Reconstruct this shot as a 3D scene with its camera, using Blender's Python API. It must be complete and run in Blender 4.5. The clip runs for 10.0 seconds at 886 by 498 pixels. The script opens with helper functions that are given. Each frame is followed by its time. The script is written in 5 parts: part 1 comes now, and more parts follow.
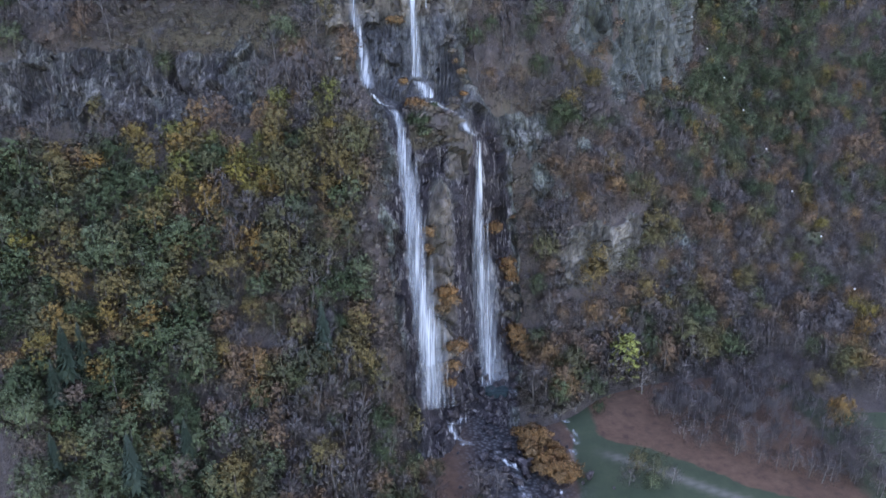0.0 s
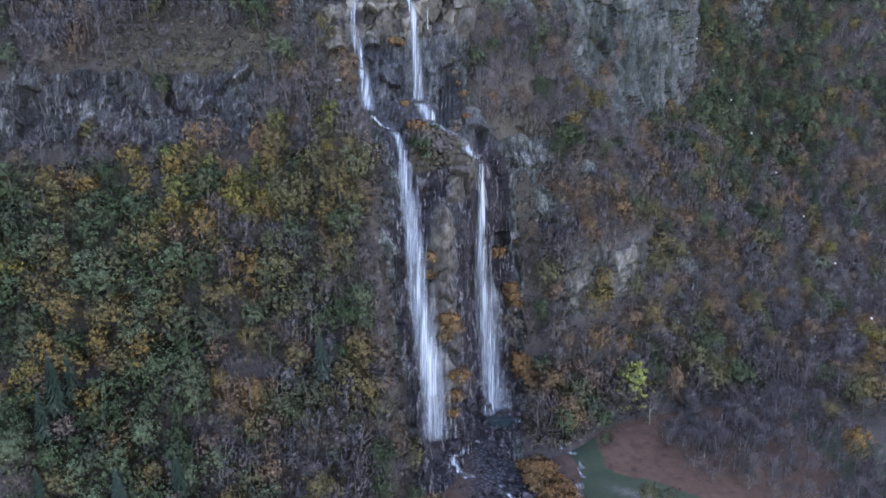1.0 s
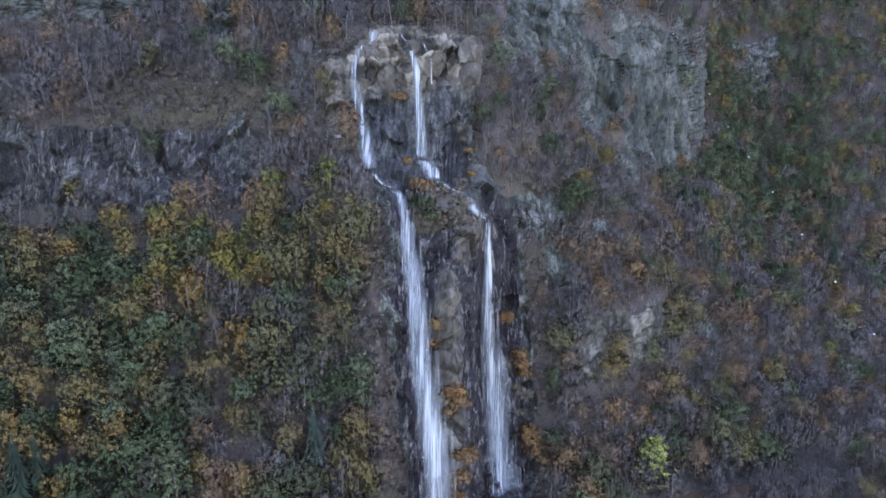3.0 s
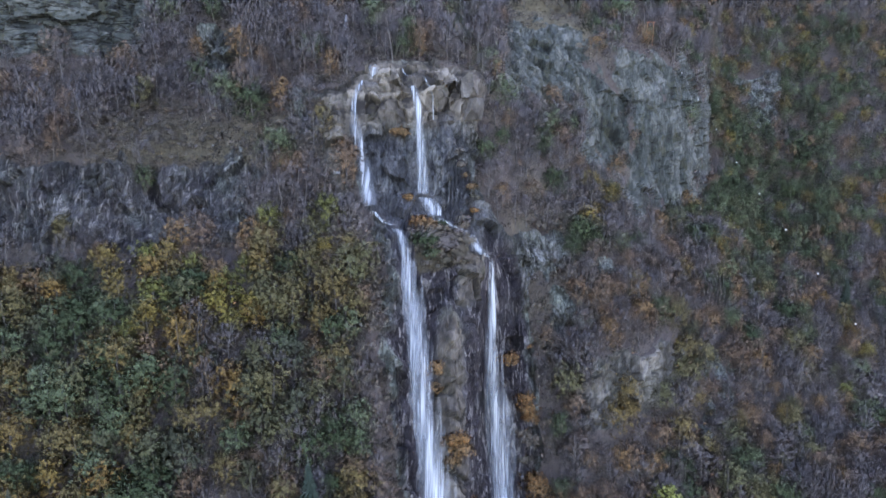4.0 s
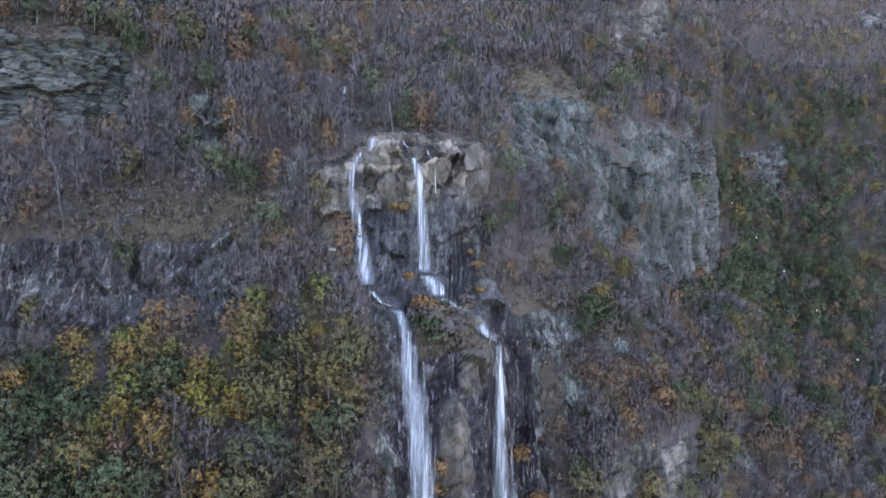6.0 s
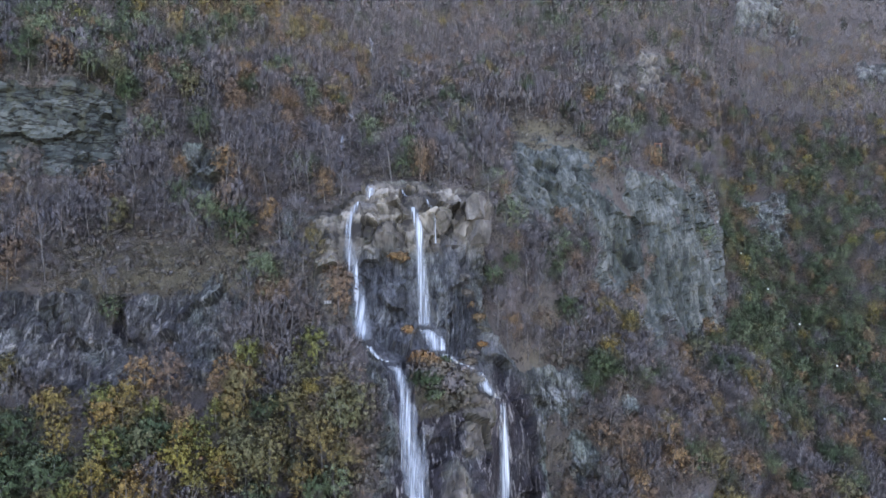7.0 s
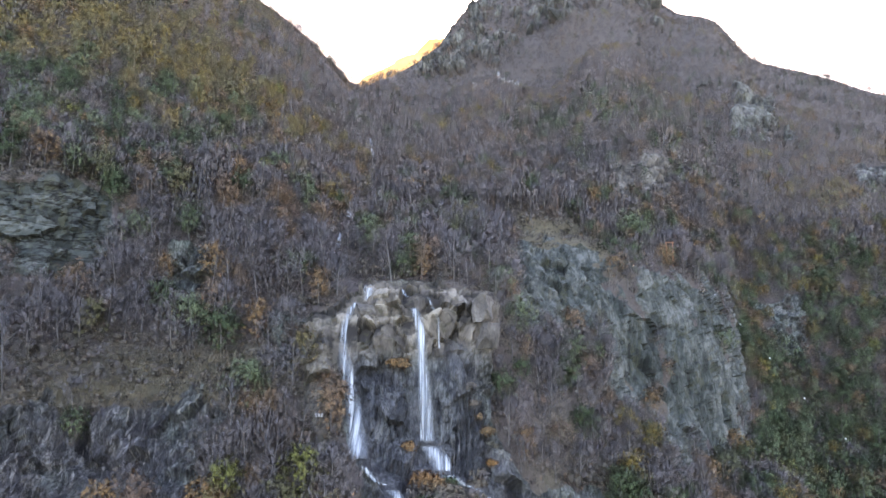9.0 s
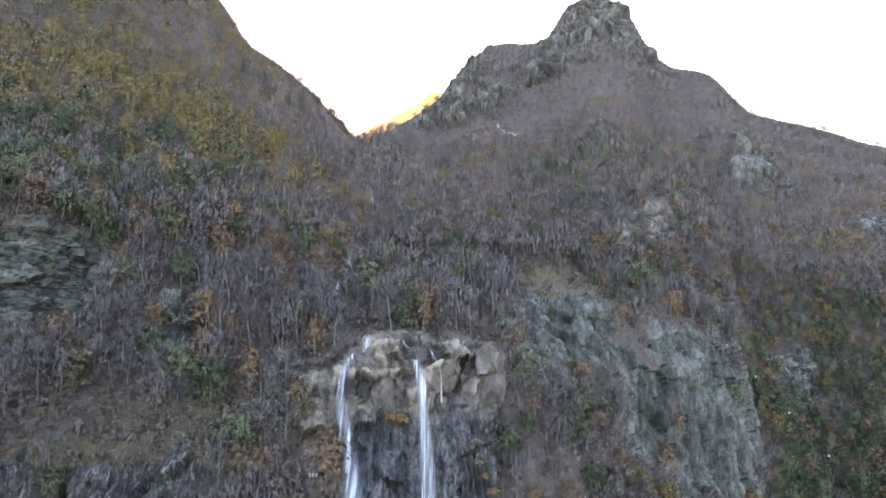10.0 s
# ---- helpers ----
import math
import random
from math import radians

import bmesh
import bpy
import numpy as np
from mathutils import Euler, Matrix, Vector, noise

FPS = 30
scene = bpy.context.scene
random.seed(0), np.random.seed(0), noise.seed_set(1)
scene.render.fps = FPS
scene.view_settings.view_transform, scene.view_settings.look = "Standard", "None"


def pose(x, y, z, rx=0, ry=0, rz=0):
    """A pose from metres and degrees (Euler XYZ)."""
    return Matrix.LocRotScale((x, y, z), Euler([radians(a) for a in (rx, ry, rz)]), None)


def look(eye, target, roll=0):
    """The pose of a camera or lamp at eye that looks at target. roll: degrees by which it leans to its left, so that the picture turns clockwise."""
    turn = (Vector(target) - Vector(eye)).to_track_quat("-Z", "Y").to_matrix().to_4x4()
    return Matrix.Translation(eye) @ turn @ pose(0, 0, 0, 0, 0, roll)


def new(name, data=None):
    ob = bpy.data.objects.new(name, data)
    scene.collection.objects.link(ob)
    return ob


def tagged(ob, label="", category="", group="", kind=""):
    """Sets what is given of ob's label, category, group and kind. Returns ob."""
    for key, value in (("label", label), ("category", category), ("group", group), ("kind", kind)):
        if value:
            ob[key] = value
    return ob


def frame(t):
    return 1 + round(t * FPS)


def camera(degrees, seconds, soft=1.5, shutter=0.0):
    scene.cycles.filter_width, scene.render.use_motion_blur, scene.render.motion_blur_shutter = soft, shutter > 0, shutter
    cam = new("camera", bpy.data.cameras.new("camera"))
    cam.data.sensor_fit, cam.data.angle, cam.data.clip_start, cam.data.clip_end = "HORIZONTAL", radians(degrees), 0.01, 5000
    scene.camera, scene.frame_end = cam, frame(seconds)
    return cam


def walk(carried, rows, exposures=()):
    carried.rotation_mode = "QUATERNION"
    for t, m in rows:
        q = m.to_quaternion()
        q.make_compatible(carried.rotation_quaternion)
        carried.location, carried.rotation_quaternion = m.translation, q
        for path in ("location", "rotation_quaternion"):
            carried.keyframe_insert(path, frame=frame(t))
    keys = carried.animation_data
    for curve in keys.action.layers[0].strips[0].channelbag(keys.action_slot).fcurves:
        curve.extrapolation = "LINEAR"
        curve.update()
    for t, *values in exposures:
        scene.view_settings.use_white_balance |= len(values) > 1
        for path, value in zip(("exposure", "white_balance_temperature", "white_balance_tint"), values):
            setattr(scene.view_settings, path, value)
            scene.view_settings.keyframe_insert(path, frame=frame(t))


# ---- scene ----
import functools

cam = camera(64.3, 10.0, soft=1.5)
METRES, EYE, TILT, LEAN, TURN = 75.0, 125.0, -20.0, 0.0, 0.0
ROWS = [
    (0.0, 0.0, 0.0, 0.0, 0.0, 0.0, -0.0),
    (0.5, -0.0041, 0.0358, 0.0141, -0.0, 0.71, -0.03),
    (1.0, -0.0087, 0.0739, 0.0285, -0.01, 1.51, -0.06),
    (1.5, -0.0131, 0.1143, 0.0428, -0.01, 2.31, -0.06),
    (2.0, -0.0175, 0.1577, 0.0598, -0.01, 3.15, -0.08),
    (2.5, -0.0227, 0.2031, 0.0764, -0.02, 4.28, -0.1),
    (4.0, -0.0374, 0.344, 0.1254, -0.06, 8.34, -0.1),
    (4.5, -0.0421, 0.3925, 0.1425, -0.06, 9.71, -0.1),
    (5.0, -0.0486, 0.4493, 0.1621, -0.08, 11.35, -0.09),
    (5.5, -0.0526, 0.4905, 0.1776, -0.13, 12.58, -0.06),
    (7.0, -0.0706, 0.6405, 0.2281, -0.46, 18.24, 0.13),
    (7.5, -0.0761, 0.6898, 0.2465, -0.53, 20.28, 0.17),
    (8.0, -0.0812, 0.7392, 0.2637, -0.55, 22.36, 0.2),
    (8.5, -0.0864, 0.7889, 0.2829, -0.58, 24.46, 0.21),
    (9.0, -0.0896, 0.8377, 0.3014, -0.57, 26.57, 0.24),
    (9.5, -0.0941, 0.8869, 0.3192, -0.57, 28.68, 0.26),
    (10.0, -0.0985, 0.9358, 0.3378, -0.6, 30.75, 0.27),
]
# seconds, stops, kelvin, tint: the film brightens a little as the camera tips up
EXPOSURES = [(0.0, 3.21, 6950, 37), (2.5, 3.26, 6880, 37), (4.5, 3.32, 6950, 37), (7.5, 3.41, 7200, 36), (10.0, 3.46, 7430, 33)]
walk(cam, [(t, pose(0, 0, EYE, TILT, LEAN, TURN) @ pose(METRES * x, METRES * y, METRES * z, 90 + pitch, roll, yaw)) for t, x, y, z, yaw, pitch, roll in ROWS], EXPOSURES)


# ---- sky and light: the sun stands low behind the mountain, so the whole valley lies in open shade ----
SUN_HEIGHT, SUN_TURN = 10.0, 5.0
world = bpy.data.worlds.new("sky")
scene.world = world
world.use_nodes = True
sky = world.node_tree.nodes.new("ShaderNodeTexSky")
sky.sky_type, sky.sun_disc = "NISHITA", False
sky.sun_elevation, sky.sun_rotation = radians(SUN_HEIGHT), radians(SUN_TURN)
sky.air_density, sky.dust_density, sky.ozone_density = 1.0, 2.0, 1.5
world.node_tree.links.new(sky.outputs[0], world.node_tree.nodes["Background"].inputs[0])
world.node_tree.nodes["Background"].inputs[1].default_value = 0.15
sun = new("sun", bpy.data.lights.new("sun", "SUN"))
sun.data.energy, sun.data.angle, sun.data.color = 2.0, radians(0.5), (1.0, 0.9, 0.78)
sun_from = Vector((math.sin(radians(SUN_TURN)) * math.cos(radians(SUN_HEIGHT)), math.cos(radians(SUN_TURN)) * math.cos(radians(SUN_HEIGHT)), math.sin(radians(SUN_HEIGHT))))
sun.matrix_world = look(sun_from * 3000, (0, 0, 0))


# ---- materials ----
class Paint:
    """A node material, written as short sums of textures."""

    def __init__(self, name, rough=0.9, metal=0.0, bump=0.0):
        self.mat = bpy.data.materials.new(name)
        self.mat.use_nodes = True
        self.t = self.mat.node_tree
        self.bsdf = self.t.nodes["Principled BSDF"]
        self.bsdf.inputs["Roughness"].default_value = rough
        self.bsdf.inputs["Metallic"].default_value = metal
        self.bsdf.inputs["Specular IOR Level"].default_value = 0.25

    def node(self, kind, **inputs):
        n = self.t.nodes.new(kind)
        for key, value in inputs.items():
            self.put(n.inputs[key.replace("_", " ")], value)
        return n

    def put(self, socket, value):
        if hasattr(value, "is_output"):
            self.t.links.new(value, socket)
        else:
            socket.default_value = value

    def where(self, sx=1, sy=1, sz=1):
        tc = self.node("ShaderNodeTexCoord")
        m = self.node("ShaderNodeMapping", Vector=tc.outputs["Object"], Scale=(sx, sy, sz))
        return m.outputs[0]

    def noise(self, scale, detail=5, rough=0.6, stretch=(1, 1, 1), twist=0.0):
        n = self.node("ShaderNodeTexNoise", Vector=self.where(*stretch), Scale=scale, Detail=detail, Roughness=rough, Distortion=twist)
        return n.outputs["Fac"]

    def cells(self, scale, stretch=(1, 1, 1), feature="F1"):
        n = self.node("ShaderNodeTexVoronoi", Vector=self.where(*stretch), Scale=scale)
        n.feature = feature
        return n.outputs["Distance"]

    def attr(self, name):
        n = self.node("ShaderNodeAttribute")
        n.attribute_name = name
        return n.outputs["Fac"]

    def ramp(self, fac, *stops):
        n = self.node("ShaderNodeValToRGB", Fac=fac)
        el = n.color_ramp.elements
        while len(el) < len(stops):
            el.new(0.5)
        for e, (pos, col) in zip(el, stops):
            e.position = pos
            e.color = (*col, 1) if isinstance(col, tuple) else (col, col, col, 1)
        return n.outputs[0]

    def mix(self, fac, a, b, how="MIX"):
        n = self.t.nodes.new("ShaderNodeMix")
        n.data_type, n.blend_type = "RGBA", how
        for sock, value in ((n.inputs[0], fac), (n.inputs[6], a), (n.inputs[7], b)):
            if isinstance(value, tuple):
                value = (*value, 1)
            self.put(sock, value)
        return n.outputs[2]

    def math(self, op, a, b=0.0):
        n = self.t.nodes.new("ShaderNodeMath")
        n.operation = op
        self.put(n.inputs[0], a)
        self.put(n.inputs[1], b)
        return n.outputs[0]

    def colour(self, value):
        self.put(self.bsdf.inputs["Base Color"], (*value, 1) if isinstance(value, tuple) else value)
        return self

    def rough(self, value):
        self.put(self.bsdf.inputs["Roughness"], value)
        return self

    def relief(self, height, strength=0.5, distance=0.3):
        n = self.node("ShaderNodeBump", Height=height, Strength=strength, Distance=distance)
        self.t.links.new(n.outputs[0], self.bsdf.inputs["Normal"])
        return self

    def chance(self):
        """A number 0 to 1 of each tree: its own object's, and the tint stored on joined woods."""
        info = self.node("ShaderNodeObjectInfo")
        return self.math("FRACT", self.math("ADD", info.outputs["Random"], self.attr("tint")))


def land_material():
    p = Paint("mountain_ground", 0.92)
    soil = p.ramp(p.noise(0.07, 8, 0.7), (0.30, (0.08, 0.066, 0.062)), (0.46, (0.128, 0.104, 0.093)), (0.58, (0.148, 0.124, 0.102)), (0.72, (0.105, 0.102, 0.07)))
    # far ground turns even, its dark speckle thinned: distance haze put into the colour
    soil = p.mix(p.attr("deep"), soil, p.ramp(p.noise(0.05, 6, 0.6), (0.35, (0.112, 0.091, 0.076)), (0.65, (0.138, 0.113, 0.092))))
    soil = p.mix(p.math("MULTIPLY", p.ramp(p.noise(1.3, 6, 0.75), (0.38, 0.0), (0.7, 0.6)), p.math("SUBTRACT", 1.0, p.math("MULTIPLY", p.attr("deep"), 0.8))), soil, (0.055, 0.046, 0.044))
    turf = p.ramp(p.noise(0.35, 8, 0.75), (0.28, (0.06, 0.055, 0.036)), (0.46, (0.13, 0.11, 0.07)), (0.6, (0.195, 0.163, 0.105)), (0.72, (0.125, 0.118, 0.07)))
    soil = p.mix(p.attr("turf"), soil, turf)
    # slate: dark, with pale fresh faces, lichen and moss
    broad = p.noise(0.09, 6, 0.65, (1, 1, 0.55), 0.8)
    grain = p.noise(0.42, 6, 0.62, (1, 0.6, 0.3), 1.0)
    flutes = p.noise(0.8, 4, 0.6, (1.2, 0.3, 0.16), 0.9)
    blend = p.math("ADD", p.math("MULTIPLY", broad, 0.36), p.math("ADD", p.math("MULTIPLY", grain, 0.34), p.math("MULTIPLY", flutes, 0.30)))
    bedding = p.noise(0.42, 5, 0.6, (0.14, 0.14, 0.9), 0.8)
    bedded = p.math("ADD", p.math("ADD", p.math("MULTIPLY", bedding, 0.08), p.math("MULTIPLY", p.noise(0.16, 8, 0.75, (1, 1, 1.1), 0.6), 0.62)), 0.1)
    blend = p.mix(p.attr("beds"), blend, p.math("ADD", bedded, 0.02))
    block = p.attr("tone")
    blend = p.math("ADD", blend, p.math("MULTIPLY", block, 0.035))
    stone = p.ramp(blend, (0.43, (0.03, 0.031, 0.033)), (0.475, (0.10, 0.103, 0.101)), (0.52, (0.185, 0.188, 0.178)), (0.57, (0.33, 0.325, 0.30)))
    stone = p.mix(p.ramp(p.noise(0.05, 4), (0.40, 0.0), (0.6, 0.65)), stone, p.mix(1.0, stone, (0.85, 1.05, 0.88), "MULTIPLY"))
    moss = p.ramp(p.noise(0.33, 8, 0.75, (1, 1, 0.7)), (0.52, 0.0), (0.60, 0.8))
    stone = p.mix(moss, stone, p.ramp(p.noise(2.0, 4), (0.3, (0.045, 0.045, 0.028)), (0.7, (0.10, 0.095, 0.05))))
    sheer = p.math("ADD", p.math("MULTIPLY", broad, 0.45), p.math("MULTIPLY", p.noise(0.34, 6, 0.62, (1.3, 0.6, 0.42), 1.2), 0.55))
    slab = p.ramp(p.math("ADD", p.mix(p.attr("beds"), sheer, bedded), p.math("MULTIPLY", block, 0.045)), (0.37, (0.028, 0.033, 0.029)), (0.45, (0.064, 0.075, 0.066)), (0.52, (0.106, 0.118, 0.105)), (0.61, (0.21, 0.217, 0.194)))
    slab = p.mix(p.ramp(p.noise(0.22, 6, 0.65, (1, 1, 0.5)), (0.54, 0.0), (0.61, 0.75)), slab, (0.08, 0.083, 0.052))
    # dark ledge cracks: overhang shade painted into the bedded cliff's colour
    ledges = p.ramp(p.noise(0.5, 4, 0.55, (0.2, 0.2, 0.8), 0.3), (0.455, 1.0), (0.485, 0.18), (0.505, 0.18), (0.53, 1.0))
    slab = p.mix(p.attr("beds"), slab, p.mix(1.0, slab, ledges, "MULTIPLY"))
    stone = p.mix(p.attr("slab"), stone, slab)
    warm = p.ramp(p.math("ADD", p.math("ADD", p.math("MULTIPLY", broad, 0.35), p.math("MULTIPLY", grain, 0.25)), p.math("ADD", p.math("MULTIPLY", block, 0.065), 0.2)), (0.415, (0.04, 0.035, 0.03)), (0.47, (0.115, 0.098, 0.079)), (0.53, (0.192, 0.165, 0.131)), (0.60, (0.345, 0.304, 0.246)))
    warm = p.mix(p.ramp(p.noise(0.28, 6, 0.65), (0.57, 0.0), (0.64, 0.7)), warm, (0.075, 0.07, 0.042))
    stone = p.mix(p.attr("warm"), stone, warm)
    film = p.ramp(p.noise(0.16, 5, 0.6, (1, 1, 0.5), 0.8), (0.36, (0.027, 0.023, 0.027)), (0.5, (0.056, 0.047, 0.053)), (0.64, (0.108, 0.094, 0.098)))
    slashes = p.noise(0.34, 4, 0.55, (1.7, 0.5, 0.30), 1.6)
    film = p.mix(p.ramp(slashes, (0.54, 0.0), (0.58, 0.85)), film, p.ramp(grain, (0.4, (0.17, 0.15, 0.145)), (0.6, (0.42, 0.385, 0.36))))
    slate = p.ramp(p.math("ADD", p.math("MULTIPLY", broad, 0.6), p.math("MULTIPLY", flutes, 0.4)), (0.40, (0.055, 0.056, 0.064)), (0.52, (0.132, 0.133, 0.146)), (0.62, (0.22, 0.218, 0.222)))
    stone = p.mix(p.attr("wet"), stone, p.mix(p.attr("slate"), film, slate))
    stone = p.mix(p.math("MULTIPLY", p.attr("joint"), 0.75), stone, p.ramp(p.noise(0.5, 4), (0.4, (0.03, 0.027, 0.024)), (0.65, (0.06, 0.057, 0.032))))
    cracks = p.ramp(p.noise(0.42, 8, 0.7, (1, 0.5, 0.3), 2.0), (0.455, 1.0), (0.49, 0.25), (0.51, 0.25), (0.545, 1.0))
    calm = p.math("MAXIMUM", p.attr("warm"), p.math("MAXIMUM", p.attr("beds"), p.math("MULTIPLY", p.attr("slab"), 0.6)))
    stone = p.mix(p.math("SUBTRACT", 0.75, p.math("MULTIPLY", calm, 0.6)), stone, cracks, "MULTIPLY")
    edge = p.math("ADD", p.attr("rock"), p.math("MULTIPLY", p.math("SUBTRACT", p.noise(0.6, 7, 0.75), 0.5), 1.3))
    p.colour(p.mix(p.ramp(edge, (0.42, 0.0), (0.58, 1.0)), soil, stone))
    p.rough(p.ramp(p.attr("wet"), (0.0, 0.9), (1.0, 0.5)))
    p.relief(p.math("ADD", grain, p.math("ADD", flutes, p.math("ADD", p.math("MULTIPLY", cracks, 0.3), p.noise(1.1, 6, 0.7)))), p.math("SUBTRACT", 0.9, p.math("MULTIPLY", calm, 0.6)), 1.0)
    return p.mat


def floor_material():
    p = Paint("valley_ground", 0.95)
    grass = p.ramp(p.noise(0.25, 7, 0.7), (0.3, (0.034, 0.05, 0.03)), (0.55, (0.046, 0.064, 0.036)), (0.75, (0.064, 0.074, 0.046)))
    litter = p.ramp(p.noise(0.3, 7, 0.7), (0.3, (0.06, 0.037, 0.028)), (0.5, (0.115, 0.066, 0.044)), (0.7, (0.15, 0.092, 0.06)))
    stones = p.ramp(p.cells(0.9), (0.1, (0.12, 0.12, 0.125)), (0.5, (0.045, 0.045, 0.048)), (0.8, (0.02, 0.02, 0.022)))
    ground = p.mix(p.ramp(p.math("ADD", p.attr("litter"), p.math("MULTIPLY", p.noise(0.12, 6, 0.7), 0.5)), (0.6, 0.0), (0.85, 1.0)), grass, litter)
    ground = p.mix(p.math("MULTIPLY", p.attr("track"), 0.8), ground, (0.17, 0.16, 0.14))
    ground = p.mix(p.attr("stony"), ground, stones)
    p.colour(ground)
    p.relief(p.noise(2.5, 6, 0.7), 0.6, 0.2)
    return p.mat


def crown_material(name, *tones, spread=0.1, grain=1.6, cut=(3.2, 0.8, 0.62)):
    """Sprays of leaves or twigs: a tone for each tree, mottled, and cut into small leaves or upright twigs.

    cut: how fine the leaves are, how drawn out upwards, how much of the spray they cover."""
    p = Paint(name, 0.85)
    stops = [((n + 0.5) / len(tones), c) for n, c in enumerate(tones)]
    col = p.ramp(p.chance(), *stops)
    geo = p.node("ShaderNodeNewGeometry")
    leaf = p.ramp(geo.outputs["Random Per Island"], (0.0, 1 - spread), (1.0, 1 + spread))
    col = p.mix(1.0, col, leaf, "MULTIPLY")
    sprays = p.noise(grain, 5, 0.7, (1, 1, 0.8), 0.6)
    p.colour(p.mix(1.0, col, p.ramp(sprays, (0.33, 0.74), (0.5, 1.0), (0.66, 1.24)), "MULTIPLY"))
    if cut:
        fine, drawn, cover = cut
        p.put(p.bsdf.inputs["Alpha"], p.ramp(p.noise(fine, 3, 0.65, (1, 1, drawn), 0.3), (0.36, 0.0), (0.62, cover)))
    return p.mat


def bark_material(name, dark, light):
    p = Paint(name, 0.9)
    p.colour(p.ramp(p.noise(3.0, 5, 0.7, (1, 1, 0.3)), (0.35, dark), (0.65, light)))
    return p.mat


def water_material(name):
    """White falling water, torn into strands that run down the fall."""
    p = Paint(name, 0.4)
    flow = p.node("ShaderNodeCombineXYZ", X=p.attr("across"), Y=p.attr("along"))
    def strands(sx, sy, detail):
        m = p.node("ShaderNodeMapping", Vector=flow.outputs[0], Scale=(sx, sy, 1))
        return p.node("ShaderNodeTexNoise", Vector=m.outputs[0], Scale=1.0, Detail=detail, Roughness=0.6).outputs["Fac"]
    wide, fine = strands(0.75, 0.035, 3), strands(2.6, 0.09, 4)
    streaks = p.math("ADD", p.math("MULTIPLY", wide, 0.6), p.math("MULTIPLY", fine, 0.4))
    p.colour(p.ramp(streaks, (0.40, (0.32, 0.36, 0.39)), (0.50, (0.48, 0.52, 0.545)), (0.60, (0.74, 0.77, 0.775))))
    body = p.math("ADD", p.attr("body"), p.math("MULTIPLY", p.math("SUBTRACT", streaks, 0.5), 3.2))
    p.put(p.bsdf.inputs["Alpha"], p.ramp(body, (0.02, 0.0), (0.6, 0.33), (1.2, 0.8)))
    return p.mat


LAND = land_material()
FLOOR = floor_material()
CROWNS = {
    "bare": crown_material("bare_twigs", (0.172, 0.15, 0.138), (0.228, 0.195, 0.178), (0.21, 0.175, 0.152), (0.17, 0.157, 0.152), (0.255, 0.22, 0.198), cut=(5.0, 0.16, 0.36)),
    "russet": crown_material("russet_leaves", (0.169, 0.110, 0.072), (0.223, 0.137, 0.075), (0.196, 0.127, 0.077), (0.261, 0.149, 0.058), (0.157, 0.116, 0.087), cut=(3.6, 0.5, 0.72)),
    "olive": crown_material("olive_leaves", (0.092, 0.094, 0.047), (0.184, 0.134, 0.047), (0.110, 0.112, 0.051), (0.203, 0.135, 0.043), (0.122, 0.122, 0.055), (0.069, 0.075, 0.043), cut=(3.2, 0.8, 0.82)),
    "yellow": crown_material("yellow_leaves", (0.212, 0.168, 0.036), (0.224, 0.145, 0.041), (0.236, 0.136, 0.039), (0.157, 0.157, 0.040), cut=(3.2, 0.8, 0.85)),
    "green": crown_material("green_leaves", (0.044, 0.066, 0.028), (0.060, 0.085, 0.036), (0.093, 0.122, 0.056), (0.118, 0.144, 0.073), cut=(3.2, 0.8, 0.85)),
    "conifer": crown_material("conifer_needles", (0.045, 0.07, 0.045), (0.055, 0.08, 0.052), (0.062, 0.09, 0.063), cut=None),
    # paler copy of the bare twigs for far woods: haze put into the colour
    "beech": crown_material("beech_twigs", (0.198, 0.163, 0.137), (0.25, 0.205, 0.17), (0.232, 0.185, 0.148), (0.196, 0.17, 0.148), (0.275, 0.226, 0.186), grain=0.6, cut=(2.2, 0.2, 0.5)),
    "fading": crown_material("fading_leaves", (0.174, 0.138, 0.062), (0.222, 0.164, 0.062), (0.151, 0.140, 0.064), (0.260, 0.183, 0.054), grain=0.6, cut=(1.5, 0.8, 0.66)),
    "lime": crown_material("lime_yellow_leaves", (0.24, 0.255, 0.062), (0.27, 0.27, 0.07), cut=(3.2, 0.8, 1.0)),
    "scrub": crown_material("ochre_scrub_leaves", (0.26, 0.135, 0.052), (0.25, 0.16, 0.08), (0.29, 0.15, 0.054), cut=(4.5, 0.8, 0.8)),
    "dry": crown_material("dry_scrub_leaves", (0.2, 0.162, 0.12), (0.24, 0.195, 0.14), (0.18, 0.16, 0.113), (0.22, 0.187, 0.168), cut=(5.0, 0.3, 0.6)),
}
BARK = bark_material("grey_bark", (0.08, 0.07, 0.065), (0.2, 0.185, 0.17))
PALE_BARK = bark_material("birch_bark", (0.2, 0.19, 0.17), (0.5, 0.48, 0.44))
WATER = water_material("white_water")


# ---- the lie of the land ----
# The mountainside is lofted from cross sections that fan out from the valley: each holds
# (distance up the valley, height) pairs at one bearing (x / y).
EDGE = 165.0
SECTIONS = []


def section(bearing, *pairs):
    SECTIONS.append((bearing, np.array(pairs, float)))


